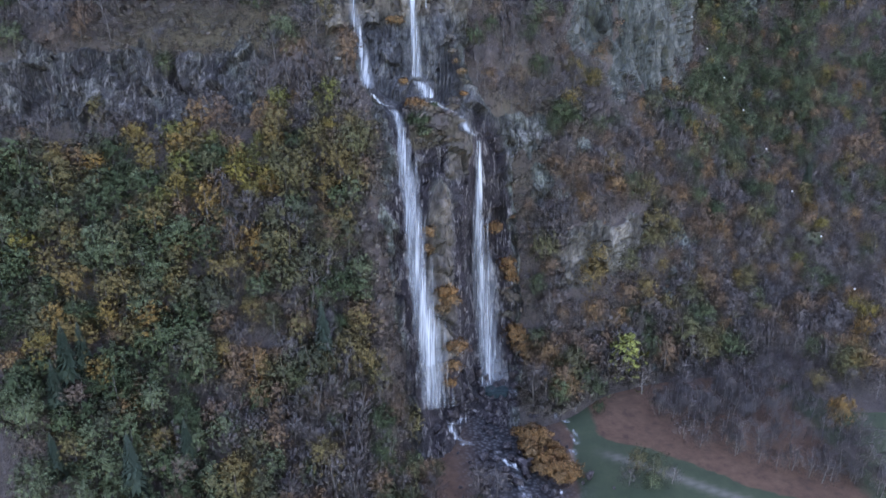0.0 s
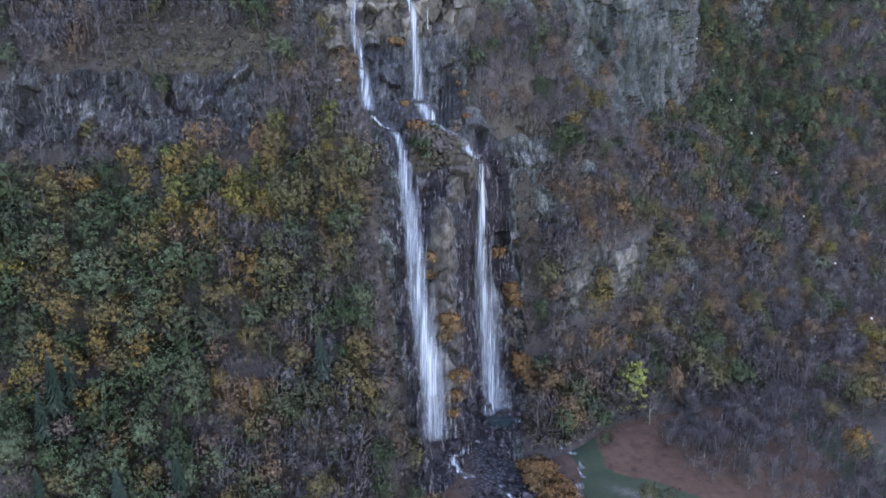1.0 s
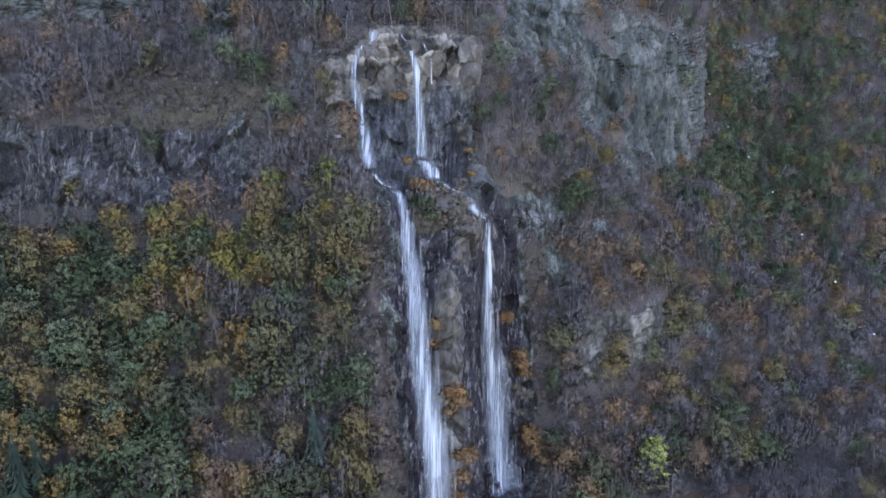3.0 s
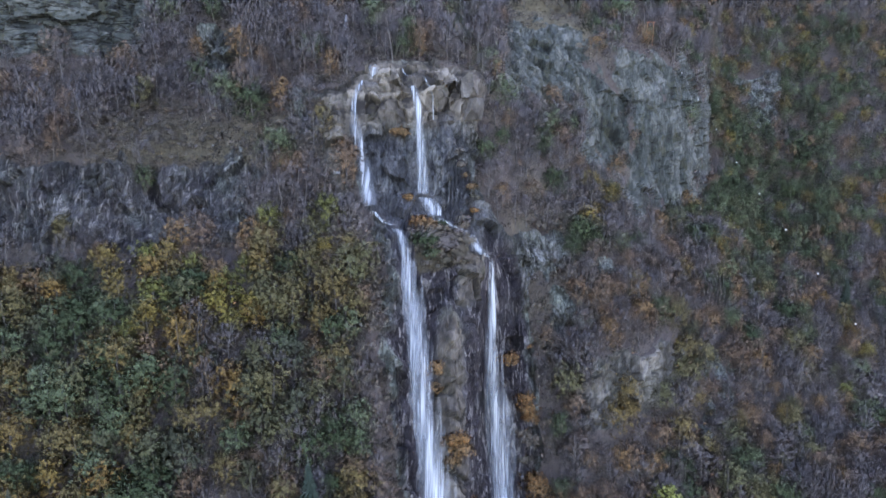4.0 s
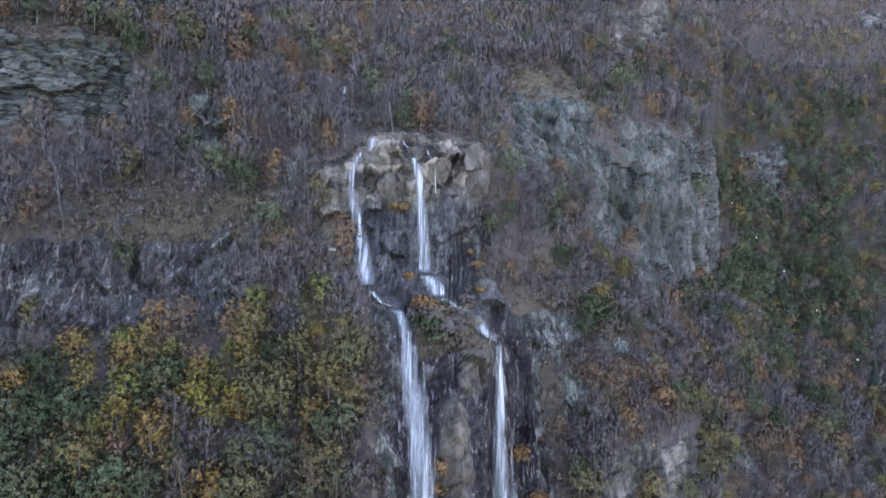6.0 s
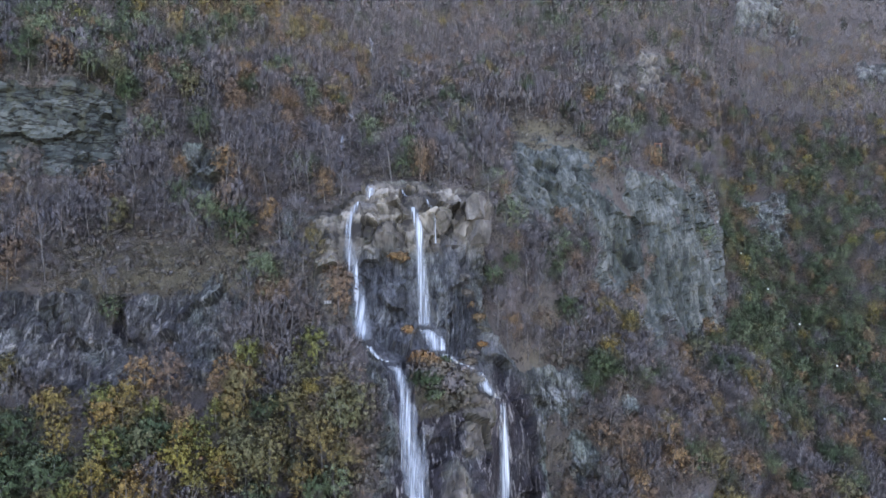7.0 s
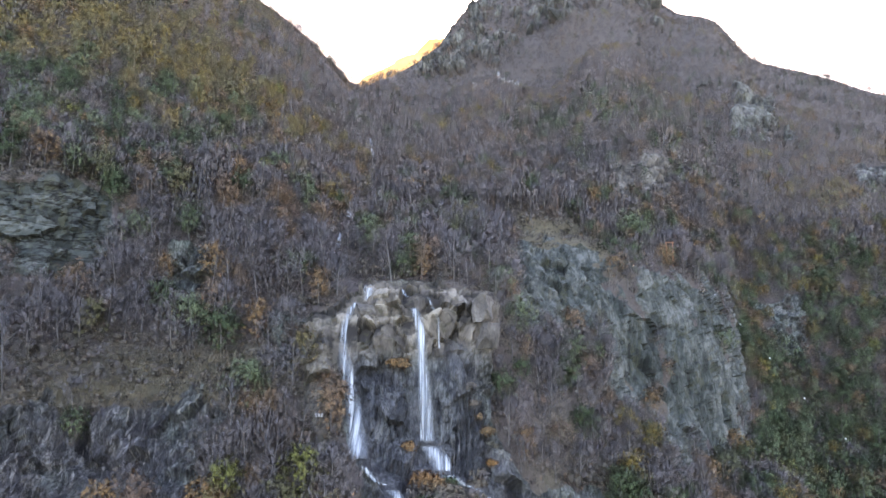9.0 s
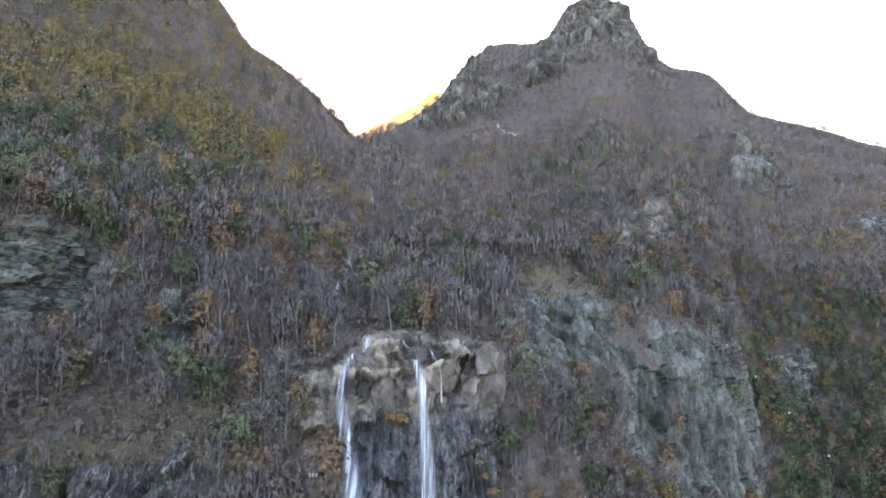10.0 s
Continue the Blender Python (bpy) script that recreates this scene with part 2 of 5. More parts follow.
section(-1.1, (110, 0), (150, 40), (190, 88), (225, 112), (254, 140), (259, 168), (300, 205), (430, 330))
section(-0.60, (122, 0), (150, 28), (178, 60), (208, 84), (222, 110), (250, 132), (256, 166), (300, 205), (430, 310))
section(-0.47, (130, 0), (150, 22), (178, 55), (208, 84), (224, 110), (248, 132), (257, 148), (261, 168), (300, 200), (420, 300))
section(-0.36, (130, 0), (152, 24), (180, 57), (214, 84), (233, 93), (240, 112), (256, 126), (268, 143), (280, 166), (400, 260))
section(-0.28, (132, 0), (155, 24), (180, 50), (210, 82), (236, 100), (250, 118), (268, 142), (290, 167), (400, 240))
section(-0.20, (135, 0), (160, 24), (178, 45), (192, 62), (215, 85), (234, 100), (248, 116), (264, 130), (300, 168), (420, 240))
section(-0.11, (146, 0), (170, 30), (190, 60), (199, 74), (214, 87), (234, 98), (246, 106), (253, 124), (263, 134), (290, 148), (340, 170), (480, 240))
section(-0.075, (162, 0), (176, 14), (192, 44), (205, 66), (221, 82), (229, 90), (238, 95), (242, 100), (250, 120), (257, 133), (266, 138), (300, 150), (350, 170), (480, 235))
section(-0.04, (168, 0), (178, 8), (192, 34), (206, 58), (222, 78), (231, 88), (239, 94), (243, 99), (250, 118), (257, 133), (266, 138), (300, 150), (350, 170), (480, 235), (1020, 440))
section(0.01, (172, 0), (183, 6), (197, 34), (208, 56), (226, 74), (231, 82), (240, 90), (245, 98), (252, 120), (258, 132), (266, 136), (300, 150), (350, 172), (480, 222), (1020, 440))
section(0.05, (192, 0), (206, 2), (217, 18), (225, 37), (231, 60), (235, 79), (241, 84), (247, 92), (256, 110), (262, 127), (272, 134), (305, 150), (350, 172), (480, 228), (1050, 478))
section(0.10, (188, 0), (208, 3), (222, 20), (233, 45), (241, 62), (251, 78), (264, 95), (278, 112), (298, 130), (325, 150), (350, 170), (480, 232), (1050, 478))
section(0.19, (190, 0), (208, 10), (226, 30), (240, 50), (247, 62), (272, 80), (298, 92), (310, 106), (318, 130), (326, 146), (342, 160), (380, 172), (500, 260), (1050, 505))
section(0.28, (205, 0), (226, 14), (240, 31), (249, 48), (284, 62), (314, 80), (324, 98), (330, 118), (342, 138), (362, 150), (410, 168), (520, 250), (1050, 505))
section(0.325, (208, 0), (232, 12), (262, 38), (290, 56), (330, 74), (344, 92), (354, 110), (372, 130), (400, 146), (450, 168), (540, 245), (1000, 470))
section(0.352, (210, 0), (238, 11), (270, 38), (298, 56), (350, 76), (385, 96), (420, 116), (455, 138), (500, 168), (580, 240), (950, 440))
section(0.42, (214, 0), (246, 8), (284, 34), (348, 49), (368, 56), (404, 82), (489, 160), (500, 168), (570, 222))
section(0.51, (218, 0), (258, 6), (292, 30), (350, 49), (404, 80), (489, 152), (505, 168), (570, 220))
section(0.70, (190, 0), (270, 6), (310, 32), (370, 60), (430, 100), (500, 150), (520, 168), (600, 235))
section(1.1, (200, 0), (280, 10), (330, 40), (390, 80), (450, 120), (510, 150), (530, 168), (640, 260))

# the skyline: bearing, distance, height
SKYLINE = np.array([
    (-1.1, 520, 560), (-0.60, 560, 560), (-0.381, 650, 520), (-0.307, 720, 499), (-0.258, 760, 468),
    (-0.188, 850, 467), (-0.140, 980, 472), (-0.112, 1100, 489), (-0.062, 1200, 550), (-0.006, 1300, 634),
    (0.035, 1400, 748), (0.077, 1500, 846), (0.152, 1580, 901), (0.196, 1620, 1012), (0.230, 1640, 1046),
    (0.263, 1640, 1032), (0.293, 1600, 915), (0.339, 1520, 809), (0.387, 1450, 761), (0.446, 1380, 646),
    (0.523, 1300, 590), (0.626, 1200, 513), (1.1, 1100, 450)], float)


def pchip(xs, ys, xq):
    """Monotone cubic through (xs, ys) at xq; ys may carry further columns."""
    ys = ys.reshape(len(xs), -1)
    h = np.diff(xs)[:, None]
    d = np.diff(ys, axis=0) / h
    m = np.zeros_like(ys)
    m[1:-1] = np.where(d[:-1] * d[1:] > 0, 2 * d[:-1] * d[1:] / np.where(d[:-1] + d[1:] == 0, 1, d[:-1] + d[1:]), 0)
    m[0], m[-1] = d[0], d[-1]
    k = np.clip(np.searchsorted(xs, xq) - 1, 0, len(xs) - 2)
    u = ((xq - xs[k]) / (xs[k + 1] - xs[k]))[:, None]
    hk = h[k]
    return ((1 + 2 * u) * (1 - u) ** 2 * ys[k] + u * (1 - u) ** 2 * hk * m[k]
            + u * u * (3 - 2 * u) * ys[k + 1] + u * u * (u - 1) * hk * m[k + 1])


def lattice(i, j, k, seed):
    h = (i * 374761393 + j * 668265263 + k * 2147483647 + seed * 1274126177) & 0xFFFFFFFF
    h = ((h ^ (h >> 13)) * 1103515245 + 12345) & 0xFFFFFFFF
    h = ((h ^ (h >> 16)) * 2246822519) & 0xFFFFFFFF
    return ((h >> 8) & 0xFFFF) / 32767.5 - 1


def vnoise(p, seed=0):
    """Value noise, -1 to 1, at points p (..., 3)."""
    f = np.floor(p)
    u = p - f
    u = u * u * (3 - 2 * u)
    i, j, k = (f[..., a].astype(np.int64) for a in range(3))
    total = 0
    for a in (0, 1):
        wa = u[..., 0] if a else 1 - u[..., 0]
        for b in (0, 1):
            wb = u[..., 1] if b else 1 - u[..., 1]
            for c in (0, 1):
                wc = u[..., 2] if c else 1 - u[..., 2]
                total = total + wa * wb * wc * lattice(i + a, j + b, k + c, seed)
    return total


def fbm(p, octaves=4, seed=0, gain=0.5):
    total, amp, norm = 0, 1.0, 0
    for o in range(octaves):
        total = total + amp * vnoise(p * 2.03 ** o + 17.3 * o, seed + o)
        norm += amp
        amp *= gain
    return total / norm


def ridged(p, octaves=4, seed=0):
    total, amp, norm = 0, 1.0, 0
    for o in range(octaves):
        total = total + amp * (1 - 2 * np.abs(vnoise(p * 2.1 ** o + 9.1 * o, seed + o)))
        norm += amp
        amp *= 0.5
    return total / norm


def span(v, a, b, c, d):
    """0 below a, rising to 1 between b and c, 0 beyond d."""
    return np.clip((v - a) / (b - a), 0, 1) * np.clip((d - v) / (d - c), 0, 1)


BEARINGS = np.concatenate([np.arange(-1.1, -0.6, 0.02), np.arange(-0.6, -0.13, 0.003), np.arange(-0.13, 0.14, 0.0016),
                           np.arange(0.14, 0.6, 0.003), np.arange(0.6, 1.11, 0.02)])
LEVELS = np.concatenate([np.arange(-6, EDGE, 0.55), EDGE + 100 * np.linspace(0, 1, 170) ** 1.25])
NEAR_ROWS = len(np.arange(-6, EDGE, 0.55))


def lay_land():
    """The mountainside's grid of points (bearing, level) before its relief."""
    sky_y = pchip(SKYLINE[:, 0], SKYLINE[:, 1], BEARINGS)[:, 0]
    sky_z = pchip(SKYLINE[:, 0], SKYLINE[:, 2], BEARINGS)[:, 0]
    table = []
    for bearing, pairs in SECTIONS:
        top = np.interp(bearing, SKYLINE[:, 0], SKYLINE[:, 2])
        far = np.interp(bearing, SKYLINE[:, 0], SKYLINE[:, 1])
        lev = np.where(pairs[:, 1] <= EDGE, pairs[:, 1], EDGE + 100 * (pairs[:, 1] - EDGE) / (top - EDGE))
        first = pairs[0, 0] - 9
        table.append(np.interp(LEVELS, np.concatenate([[-6], lev, [EDGE + 100]]), np.concatenate([[first], pairs[:, 0], [far]])))
    table = np.array(table)
    y = pchip(np.array([s[0] for s in SECTIONS]), table, BEARINGS)
    kernel = np.hanning(9)[1:-1]
    pad = np.pad(y, ((0, 0), (3, 3)), mode="edge")
    y = sum(k * pad[:, n:n + y.shape[1]] for n, k in enumerate(kernel / kernel.sum()))
    w = np.clip((LEVELS - EDGE) / 100, 0, 1)
    y[:, NEAR_ROWS:] += (sky_y[:, None] - y[:, -1:]) * w[NEAR_ROWS:] ** 3
    z = np.where(LEVELS[None] <= EDGE, LEVELS[None], EDGE + (sky_z[:, None] - EDGE) * w[None])
    return np.stack([BEARINGS[:, None] * y, y, z], -1)


# ---- rock, wet stone and turf on the mountainside ----
def blob(b, z, box_b, box_z):
    return span(b, *box_b) * span(z, *box_z)


def falls_left(z):
    """Bearing of the wet wall's edge beside the wider fall."""
    return np.interp(z, [-5, 20, 60, 84, 92, 100, 120, 132, 140], [-0.034, -0.066, -0.095, -0.09, -0.098, -0.125, -0.134, -0.124, -0.10])


def falls_right(z):
    return np.interp(z, [-5, 5, 30, 60, 80, 88, 95, 110, 126, 134, 140], [0.12, 0.13, 0.122, 0.106, 0.09, 0.062, 0.04, 0.03, 0.035, 0.03, -0.03])


def ground_cover(p):
    """What covers the land at points p: rock, wet (also the darkened low cliff), warm stone, turf (each 0 to 1)."""
    b, z = p[..., 0] / p[..., 1], p[..., 2]
    q = p / 9.0
    ragged = 0.95 * fbm(q * np.array([1, 1, 0.7]), 4, 31)
    left, right = falls_left(z), falls_right(z)
    inside = np.minimum(b - left, right - b) / 0.018
    falls = np.clip(0.5 + inside, 0, 1.4) * span(z, -8, -4, 134, 141)
    cliffs = np.maximum.reduce([
        0.95 * blob(b, z, (-0.75, -0.6, -0.29, -0.2), (80, 90, 104, 114)),
        1.25 * blob(b, z, (-0.9, -0.7, -0.39, -0.355), (137, 143, 165, 172)),
        1.30 * blob(b, z, (-0.166, -0.156, -0.136, -0.128), (92, 97, 126, 133)),
        0.85 * blob(b, z, (-0.32, -0.305, -0.272, -0.255), (131, 136, 149, 153)),
        0.70 * blob(b, z, (-0.22, -0.19, -0.14, -0.12), (108, 116, 128, 134)),
        0.66 * blob(b, z, (0.13, 0.18, 0.328, 0.34), (82, 104, 138, 158)),
        0.86 * blob(b, z, (0.215, 0.245, 0.335, 0.345), (72, 88, 136, 154)),
        0.9 * blob(b, z, (0.055, 0.08, 0.155, 0.185), (122, 132, 152, 164)),
        1.1 * blob(b, z, (0.165, 0.19, 0.30, 0.33), (27, 33, 43, 49)),
        0.46 * blob(b, z, (0.09, 0.12, 0.19, 0.22), (50, 58, 76, 90)),
        0.8 * blob(b, z, (0.045, 0.06, 0.1, 0.125), (68, 73, 82, 88)),
        0.70 * blob(b, z, (0.33, 0.345, 0.385, 0.4), (10, 18, 36, 44)),
        0.60 * blob(b, z, (0.36, 0.38, 0.43, 0.45), (100, 115, 140, 155)),
        1.15 * blob(b, z, (0.23, 0.24, 0.272, 0.28), (186, 192, 224, 230)),
        1.0 * blob(b, z, (0.2, 0.206, 0.225, 0.23), (184, 190, 212, 218)),
        1.05 * blob(b, z, (0.378, 0.392, 0.43, 0.445), (290, 305, 380, 405)),
        0.95 * blob(b, z, (0.445, 0.452, 0.466, 0.476), (288, 294, 308, 316)),
        0.90 * blob(b, z, (0.52, 0.545, 0.60, 0.64), (232, 242, 260, 270)),
        0.95 * blob(b, z, (0.13, 0.15, 0.29, 0.33), (760, 785, 860, 900)),
        0.72 * blob(b, z, (0.14, 0.165, 0.27, 0.33), (880, 930, 1030, 1090)),
        0.36 * blob(b, z, (0.02, 0.05, 0.29, 0.36), (590, 680, 1000, 1100)),
        0.62 * blob(b, z, (-0.05, -0.02, 0.06, 0.12), (500, 560, 720, 840)),
    ])
    far = np.clip((p[..., 1] - 500) / 300, 0, 1)
    ragged = ragged * (1 - far) + far * np.clip(cliffs * 4, 0, 1) * 1.4 * fbm(p / np.array([18.0, 60, 36]), 4, 35)
    rock = np.clip((np.maximum(falls, cliffs) + ragged - 0.38) / 0.3, 0, 1)
    wet = np.clip((np.minimum(b - left - 0.002, right - 0.006 - b) / 0.012) + 0.45 * fbm(q * np.array([1.6, 1, 0.5]), 3, 44), 0, 1)
    wet *= np.clip((121 - z) / 8 + 0.8 * fbm(q, 3, 46), 0, 1)
    pillar = np.maximum(blob(b, z, (-0.026, -0.016, 0.006, 0.014), (18, 26, 62, 68)), blob(b, z, (0.0, 0.008, 0.036, 0.045), (67, 70, 78, 81)))
    wet *= 1 - np.clip(1.6 * pillar + 0.5 * fbm(q, 3, 48), 0, 1) * 0.9
    warm = np.clip(blob(b, z, (-0.16, -0.12, 0.04, 0.055), (114, 122, 136, 140)) * 1.5 + 1.5 * pillar + 0.5 * fbm(q, 3, 50), 0, 1)
    warm *= np.clip(blob(b, z, (-0.2, -0.15, 0.07, 0.1), (10, 20, 136, 142)) * 2, 0, 1)
    warm = np.maximum(warm, 0.7 * np.clip(blob(b, z, (0.165, 0.195, 0.30, 0.335), (26, 33, 44, 52)) * 1.5, 0, 1))
    warm = np.maximum(warm, 0.05 * bedded_cliff(p))
    warm = np.maximum(warm, 0.9 * np.clip(3 * blob(b, z, (0.195, 0.2, 0.275, 0.285), (180, 186, 226, 234)), 0, 1))
    warm = np.maximum(warm, 0.4 * np.clip(2 * blob(b, z, (0.38, 0.39, 0.445, 0.47), (315, 330, 376, 392)), 0, 1))
    warm = np.maximum(warm, 0.55 * far)
    # the low cliff borrows the wet wall's tones only to be darker
    low_cliff = blob(b, z, (-0.75, -0.6, -0.31, -0.22), (76, 88, 108, 118))
    wet = np.maximum(wet, np.clip(0.95 * low_cliff + 0.4 * fbm(q, 3, 54) * (low_cliff > 0.1), 0, 0.85))
    knoll = blob(b, z, (-0.058, -0.047, 0.014, 0.032), (76, 80, 88, 91)) * (1 - 0.8 * worn(p))
    rock = rock * (1 - np.clip(1.3 * knoll + 0.7 * fbm(q * 1.5, 3, 56) * (knoll > 0.05), 0, 1))
    warm = np.maximum(warm, 0.9 * np.clip(blob(b, z, (-0.165, -0.15, -0.135, -0.125), (94, 100, 124, 132)) * 2, 0, 1))
    wet = wet * (1 - 0.2 * span(z, 82, 92, 118, 124))
    turf = np.maximum.reduce([
        blob(b, z, (0.05, 0.08, 0.15, 0.19), (140, 150, 168, 176)),
        0.95 * blob(b, z, (-0.46, -0.42, -0.2, -0.15), (105, 109, 116, 122)),
        blob(b, z, (-0.058, -0.045, 0.014, 0.032), (74, 79, 88, 91)),
        0.34 * blob(b, z, (0.05, 0.075, 0.2, 0.25), (56, 66, 98, 110))])
    turf = np.clip(turf + 0.6 * fbm(q, 3, 52) * (turf > 0.05), 0, 1)
    return rock, wet, warm, turf


def bedded_cliff(p):
    return blob(p[..., 0] / p[..., 1], p[..., 2], (-0.9, -0.7, -0.38, -0.33), (136, 141, 167, 174))


def slab_cliff(p):
    """The smooth grey-green slabs of the great dome, and the bedded cliff."""
    b, z = p[..., 0] / p[..., 1], p[..., 2]
    return np.maximum(blob(b, z, (0.05, 0.07, 0.34, 0.36), (78, 90, 170, 180)), bedded_cliff(p))


def normals(g):
    du = np.gradient(g, axis=0)
    dv = np.gradient(g, axis=1)
    n = np.cross(du, dv)
    n /= np.linalg.norm(n, axis=-1, keepdims=True) + 1e-9
    return np.where(n[..., 1:2] > 0, -n, n)


def falls_relief(p):
    """Ribs, ledges and chutes of the falls' wall, in metres out of the slope."""
    b, z = p[..., 0] / p[..., 1], p[..., 2]
    wave = 0.006 * fbm(p / 11.0, 2, 55)
    centre = np.interp(z, [20, 50, 70], [0.004, -0.006, -0.010])
    d = 4.0 * np.exp(-((b - centre) / 0.013) ** 2) * span(z, 14, 24, 66, 78)
    d = d + 3.5 * np.exp(-((b + 0.033) / 0.022) ** 2 - ((z - 84) / 6.5) ** 2)
    d = d + 3.0 * np.exp(-((b - 0.022) / 0.020) ** 2 - ((z - 76) / 5.0) ** 2)
    d = d + 3.0 * np.exp(-((b + 0.142) / 0.012) ** 2) * span(z, 96, 104, 124, 132)
    d = d + 3.5 * np.exp(-((b - 0.022) / 0.018) ** 2) * span(z, 112, 121, 130, 136)
    d = d - 3.0 * np.exp(-((b - 0.040) / 0.010) ** 2) * span(z, 104, 110, 124, 130)
    d = d + 2.5 * np.exp(-((b + 0.075) / 0.022) ** 2) * span(z, 117, 121, 129, 133)
    lower_left = np.interp(z, [7, 36, 55, 75, 88], [-0.0084, -0.03, -0.044, -0.0555, -0.064])
    lower_right = np.interp(z, [2, 14, 34, 42, 80], [0.079, 0.07, 0.057, 0.051, 0.05])
    chute = span(z, 2, 8, 74, 86)
    d = d - 2.6 * chute * (np.exp(-((b - lower_left - 0.012) / 0.016) ** 2) + np.exp(-((b - lower_right) / 0.016) ** 2))
    b = b + wave
    flutes = span(b, -0.015, 0.0, 0.026, 0.036) * span(z, 88, 92, 104, 110)
    d = d + 1.3 * flutes * np.sin(b * 1250 + 4 * fbm(p / 9.0, 2, 57))
    return d


def worn(p):
    """1 where running water has worn the rock smooth."""
    b, z = p[..., 0] / p[..., 1], p[..., 2]
    a = np.interp(z, [6, 36, 55, 75, 88, 91, 96, 103, 118, 125, 132], [-0.0140, -0.03, -0.044, -0.0555, -0.064, -0.08, -0.1015, -0.108, -0.1195, -0.12, -0.108])
    c = np.interp(z, [2, 14, 34, 42, 80, 83, 87, 89, 91, 97, 114, 131], [0.079, 0.07, 0.057, 0.051, 0.05, 0.033, 0.02, -0.005, -0.019, -0.036, -0.039, -0.048])
    wide = np.interp(z, [0, 40, 80, 120], [0.026, 0.022, 0.014, 0.012])
    return np.clip(np.maximum(np.exp(-((b - a) / wide) ** 4), np.exp(-((b - c) / wide) ** 4)) * span(z, -2, 2, 131, 136), 0, 1)


def stones(p, size, seed, warp=0.25, crack=0.16):
    """Broken blocks at points p: each block's tone (-1 to 1), its tilted face and the joint round it (0 to 1)."""
    q = p / np.array(size) + warp * np.stack([vnoise(p / np.array(size) * 1.3 + k, seed + 40 + k) for k in (0, 11, 23)], -1)
    cell = np.floor(q)
    near = np.full(len(q), 9.0)
    second = np.full(len(q), 9.0)
    home, off = np.zeros_like(q), np.zeros_like(q)
    for a in (-1, 0, 1):
        for b in (-1, 0, 1):
            for c in (-1, 0, 1):
                own = cell + np.array([a, b, c])
                i, j, k = (own[:, n].astype(np.int64) for n in range(3))
                heart = own + 0.5 + 0.42 * np.stack([lattice(i, j, k, seed + n) for n in (1, 2, 3)], -1)
                d = q - heart
                r = np.linalg.norm(d, axis=1)
                closer = r < near
                second = np.where(closer, near, np.minimum(second, r))
                home = np.where(closer[:, None], own, home)
                off = np.where(closer[:, None], d, off)
                near = np.minimum(near, r)
    i, j, k = (home[:, n].astype(np.int64) for n in range(3))
    lean = np.stack([lattice(i, j, k, seed + n) for n in (5, 6, 7)], -1)
    return lattice(i, j, k, seed + 9), (off * lean).sum(-1), np.clip(1 - (second - near) / crack, 0, 1)


def shape_land():
    g = lay_land()
    rock, wet, warm, turf = ground_cover(g)
    n = normals(g)
    far = np.clip((g[..., 1] - 420) / 500, 0, 1)
    beds = bedded_cliff(g)
    rise = np.clip((g[..., 2] + 2) / 6, 0, 1) * (1 - 0.6 * np.clip((LEVELS - EDGE - 90) / 10, 0, 1))[None]
    stretch = np.array([1, 1, 0.45])
    pale = span(g[..., 2], 114, 121, 136, 140) * span(g[..., 0] / g[..., 1], -0.17, -0.15, 0.04, 0.06)
    slab = slab_cliff(g) * (1 - beds)
    crag = 1.5 * (1 - 0.75 * beds) * ridged(g / 13.0 * stretch, 3, 3) + 0.5 * (1 - 0.75 * np.clip(pale + beds + slab, 0, 1)) * vnoise(g / np.array([0.9, 0.9, 1.6]), 12)
    tone, joint = np.zeros_like(rock), np.zeros_like(rock)
    slope = np.array([[1, 0, 0.12], [0, 1, 0], [0, 0, 1]])
    for size, seed, weight, step, face, gap in (
            ((6.5, 6.5, 11), 310, (1 - pale) * (1 - beds) * (1 - slab), 1.3, 3.0, 0.4),
            ((2.3, 2.3, 4.4), 320, (1 - pale) * (1 - beds) * (1 - slab), 0.4, 0.9, 0.15),
            ((8.0, 8, 6.5), 330, pale, 0.9, 2.4, 0.5),
            ((3.0, 3.0, 3.6), 340, pale, 0.4, 1.2, 0.25),
            ((9.0, 9, 5.0), 350, beds, 1.4, 1.0, 0.7),
            ((4.0, 4, 2.2), 360, beds, 0.5, 0.5, 0.3),
            ((8.5, 8.5, 15), 370, slab, 0.8, 2.0, 0.35),
            ((3.0, 3.0, 6.0), 375, slab, 0.4, 0.8, 0.2),
            ((24.0, 24, 50), 380, far, 7.0, 10.0, 2.0)):
        on = (weight * rock) > 0.02
        if not on.any():
            continue
        a, f, j = stones(g[on] @ slope, size, seed, 0.1 if 330 <= seed < 370 else 0.25, 0.07 if 330 <= seed < 370 else 0.16)
        w = weight[on]
        crag[on] += w * (step * a + face * f - gap * j)
        big_one = min(size[0], 8) > 2.5
        tone[on] += w * a * (1.0 if big_one else 0.5)
        joint[on] = np.maximum(joint[on], w * j * (0.9 if big_one else 0.35) * (1 - wet[on]) * (1 - 0.5 * slab[on] - 0.45 * beds[on] - 0.3 * pale[on]))
    soil = 1.6 * fbm(g / 22.0, 3, 21) + 0.5 * fbm(g / 4.0, 2, 25)
    big = 14.0 * fbm(g / 120.0, 3, 27) * far + 22 * far * rock * ridged(g / 70.0 * stretch, 4, 29)
    crag = crag * (1 - 0.85 * worn(g))
    d = (rock * crag + (1 - rock) * soil + big + falls_relief(g)) * rise
    g = g + n * d[..., None]
    return g, rock, wet, warm, turf, tone, joint


LANDGRID, ROCK, WET, WARM, TURF, TONE, JOINT = shape_land()


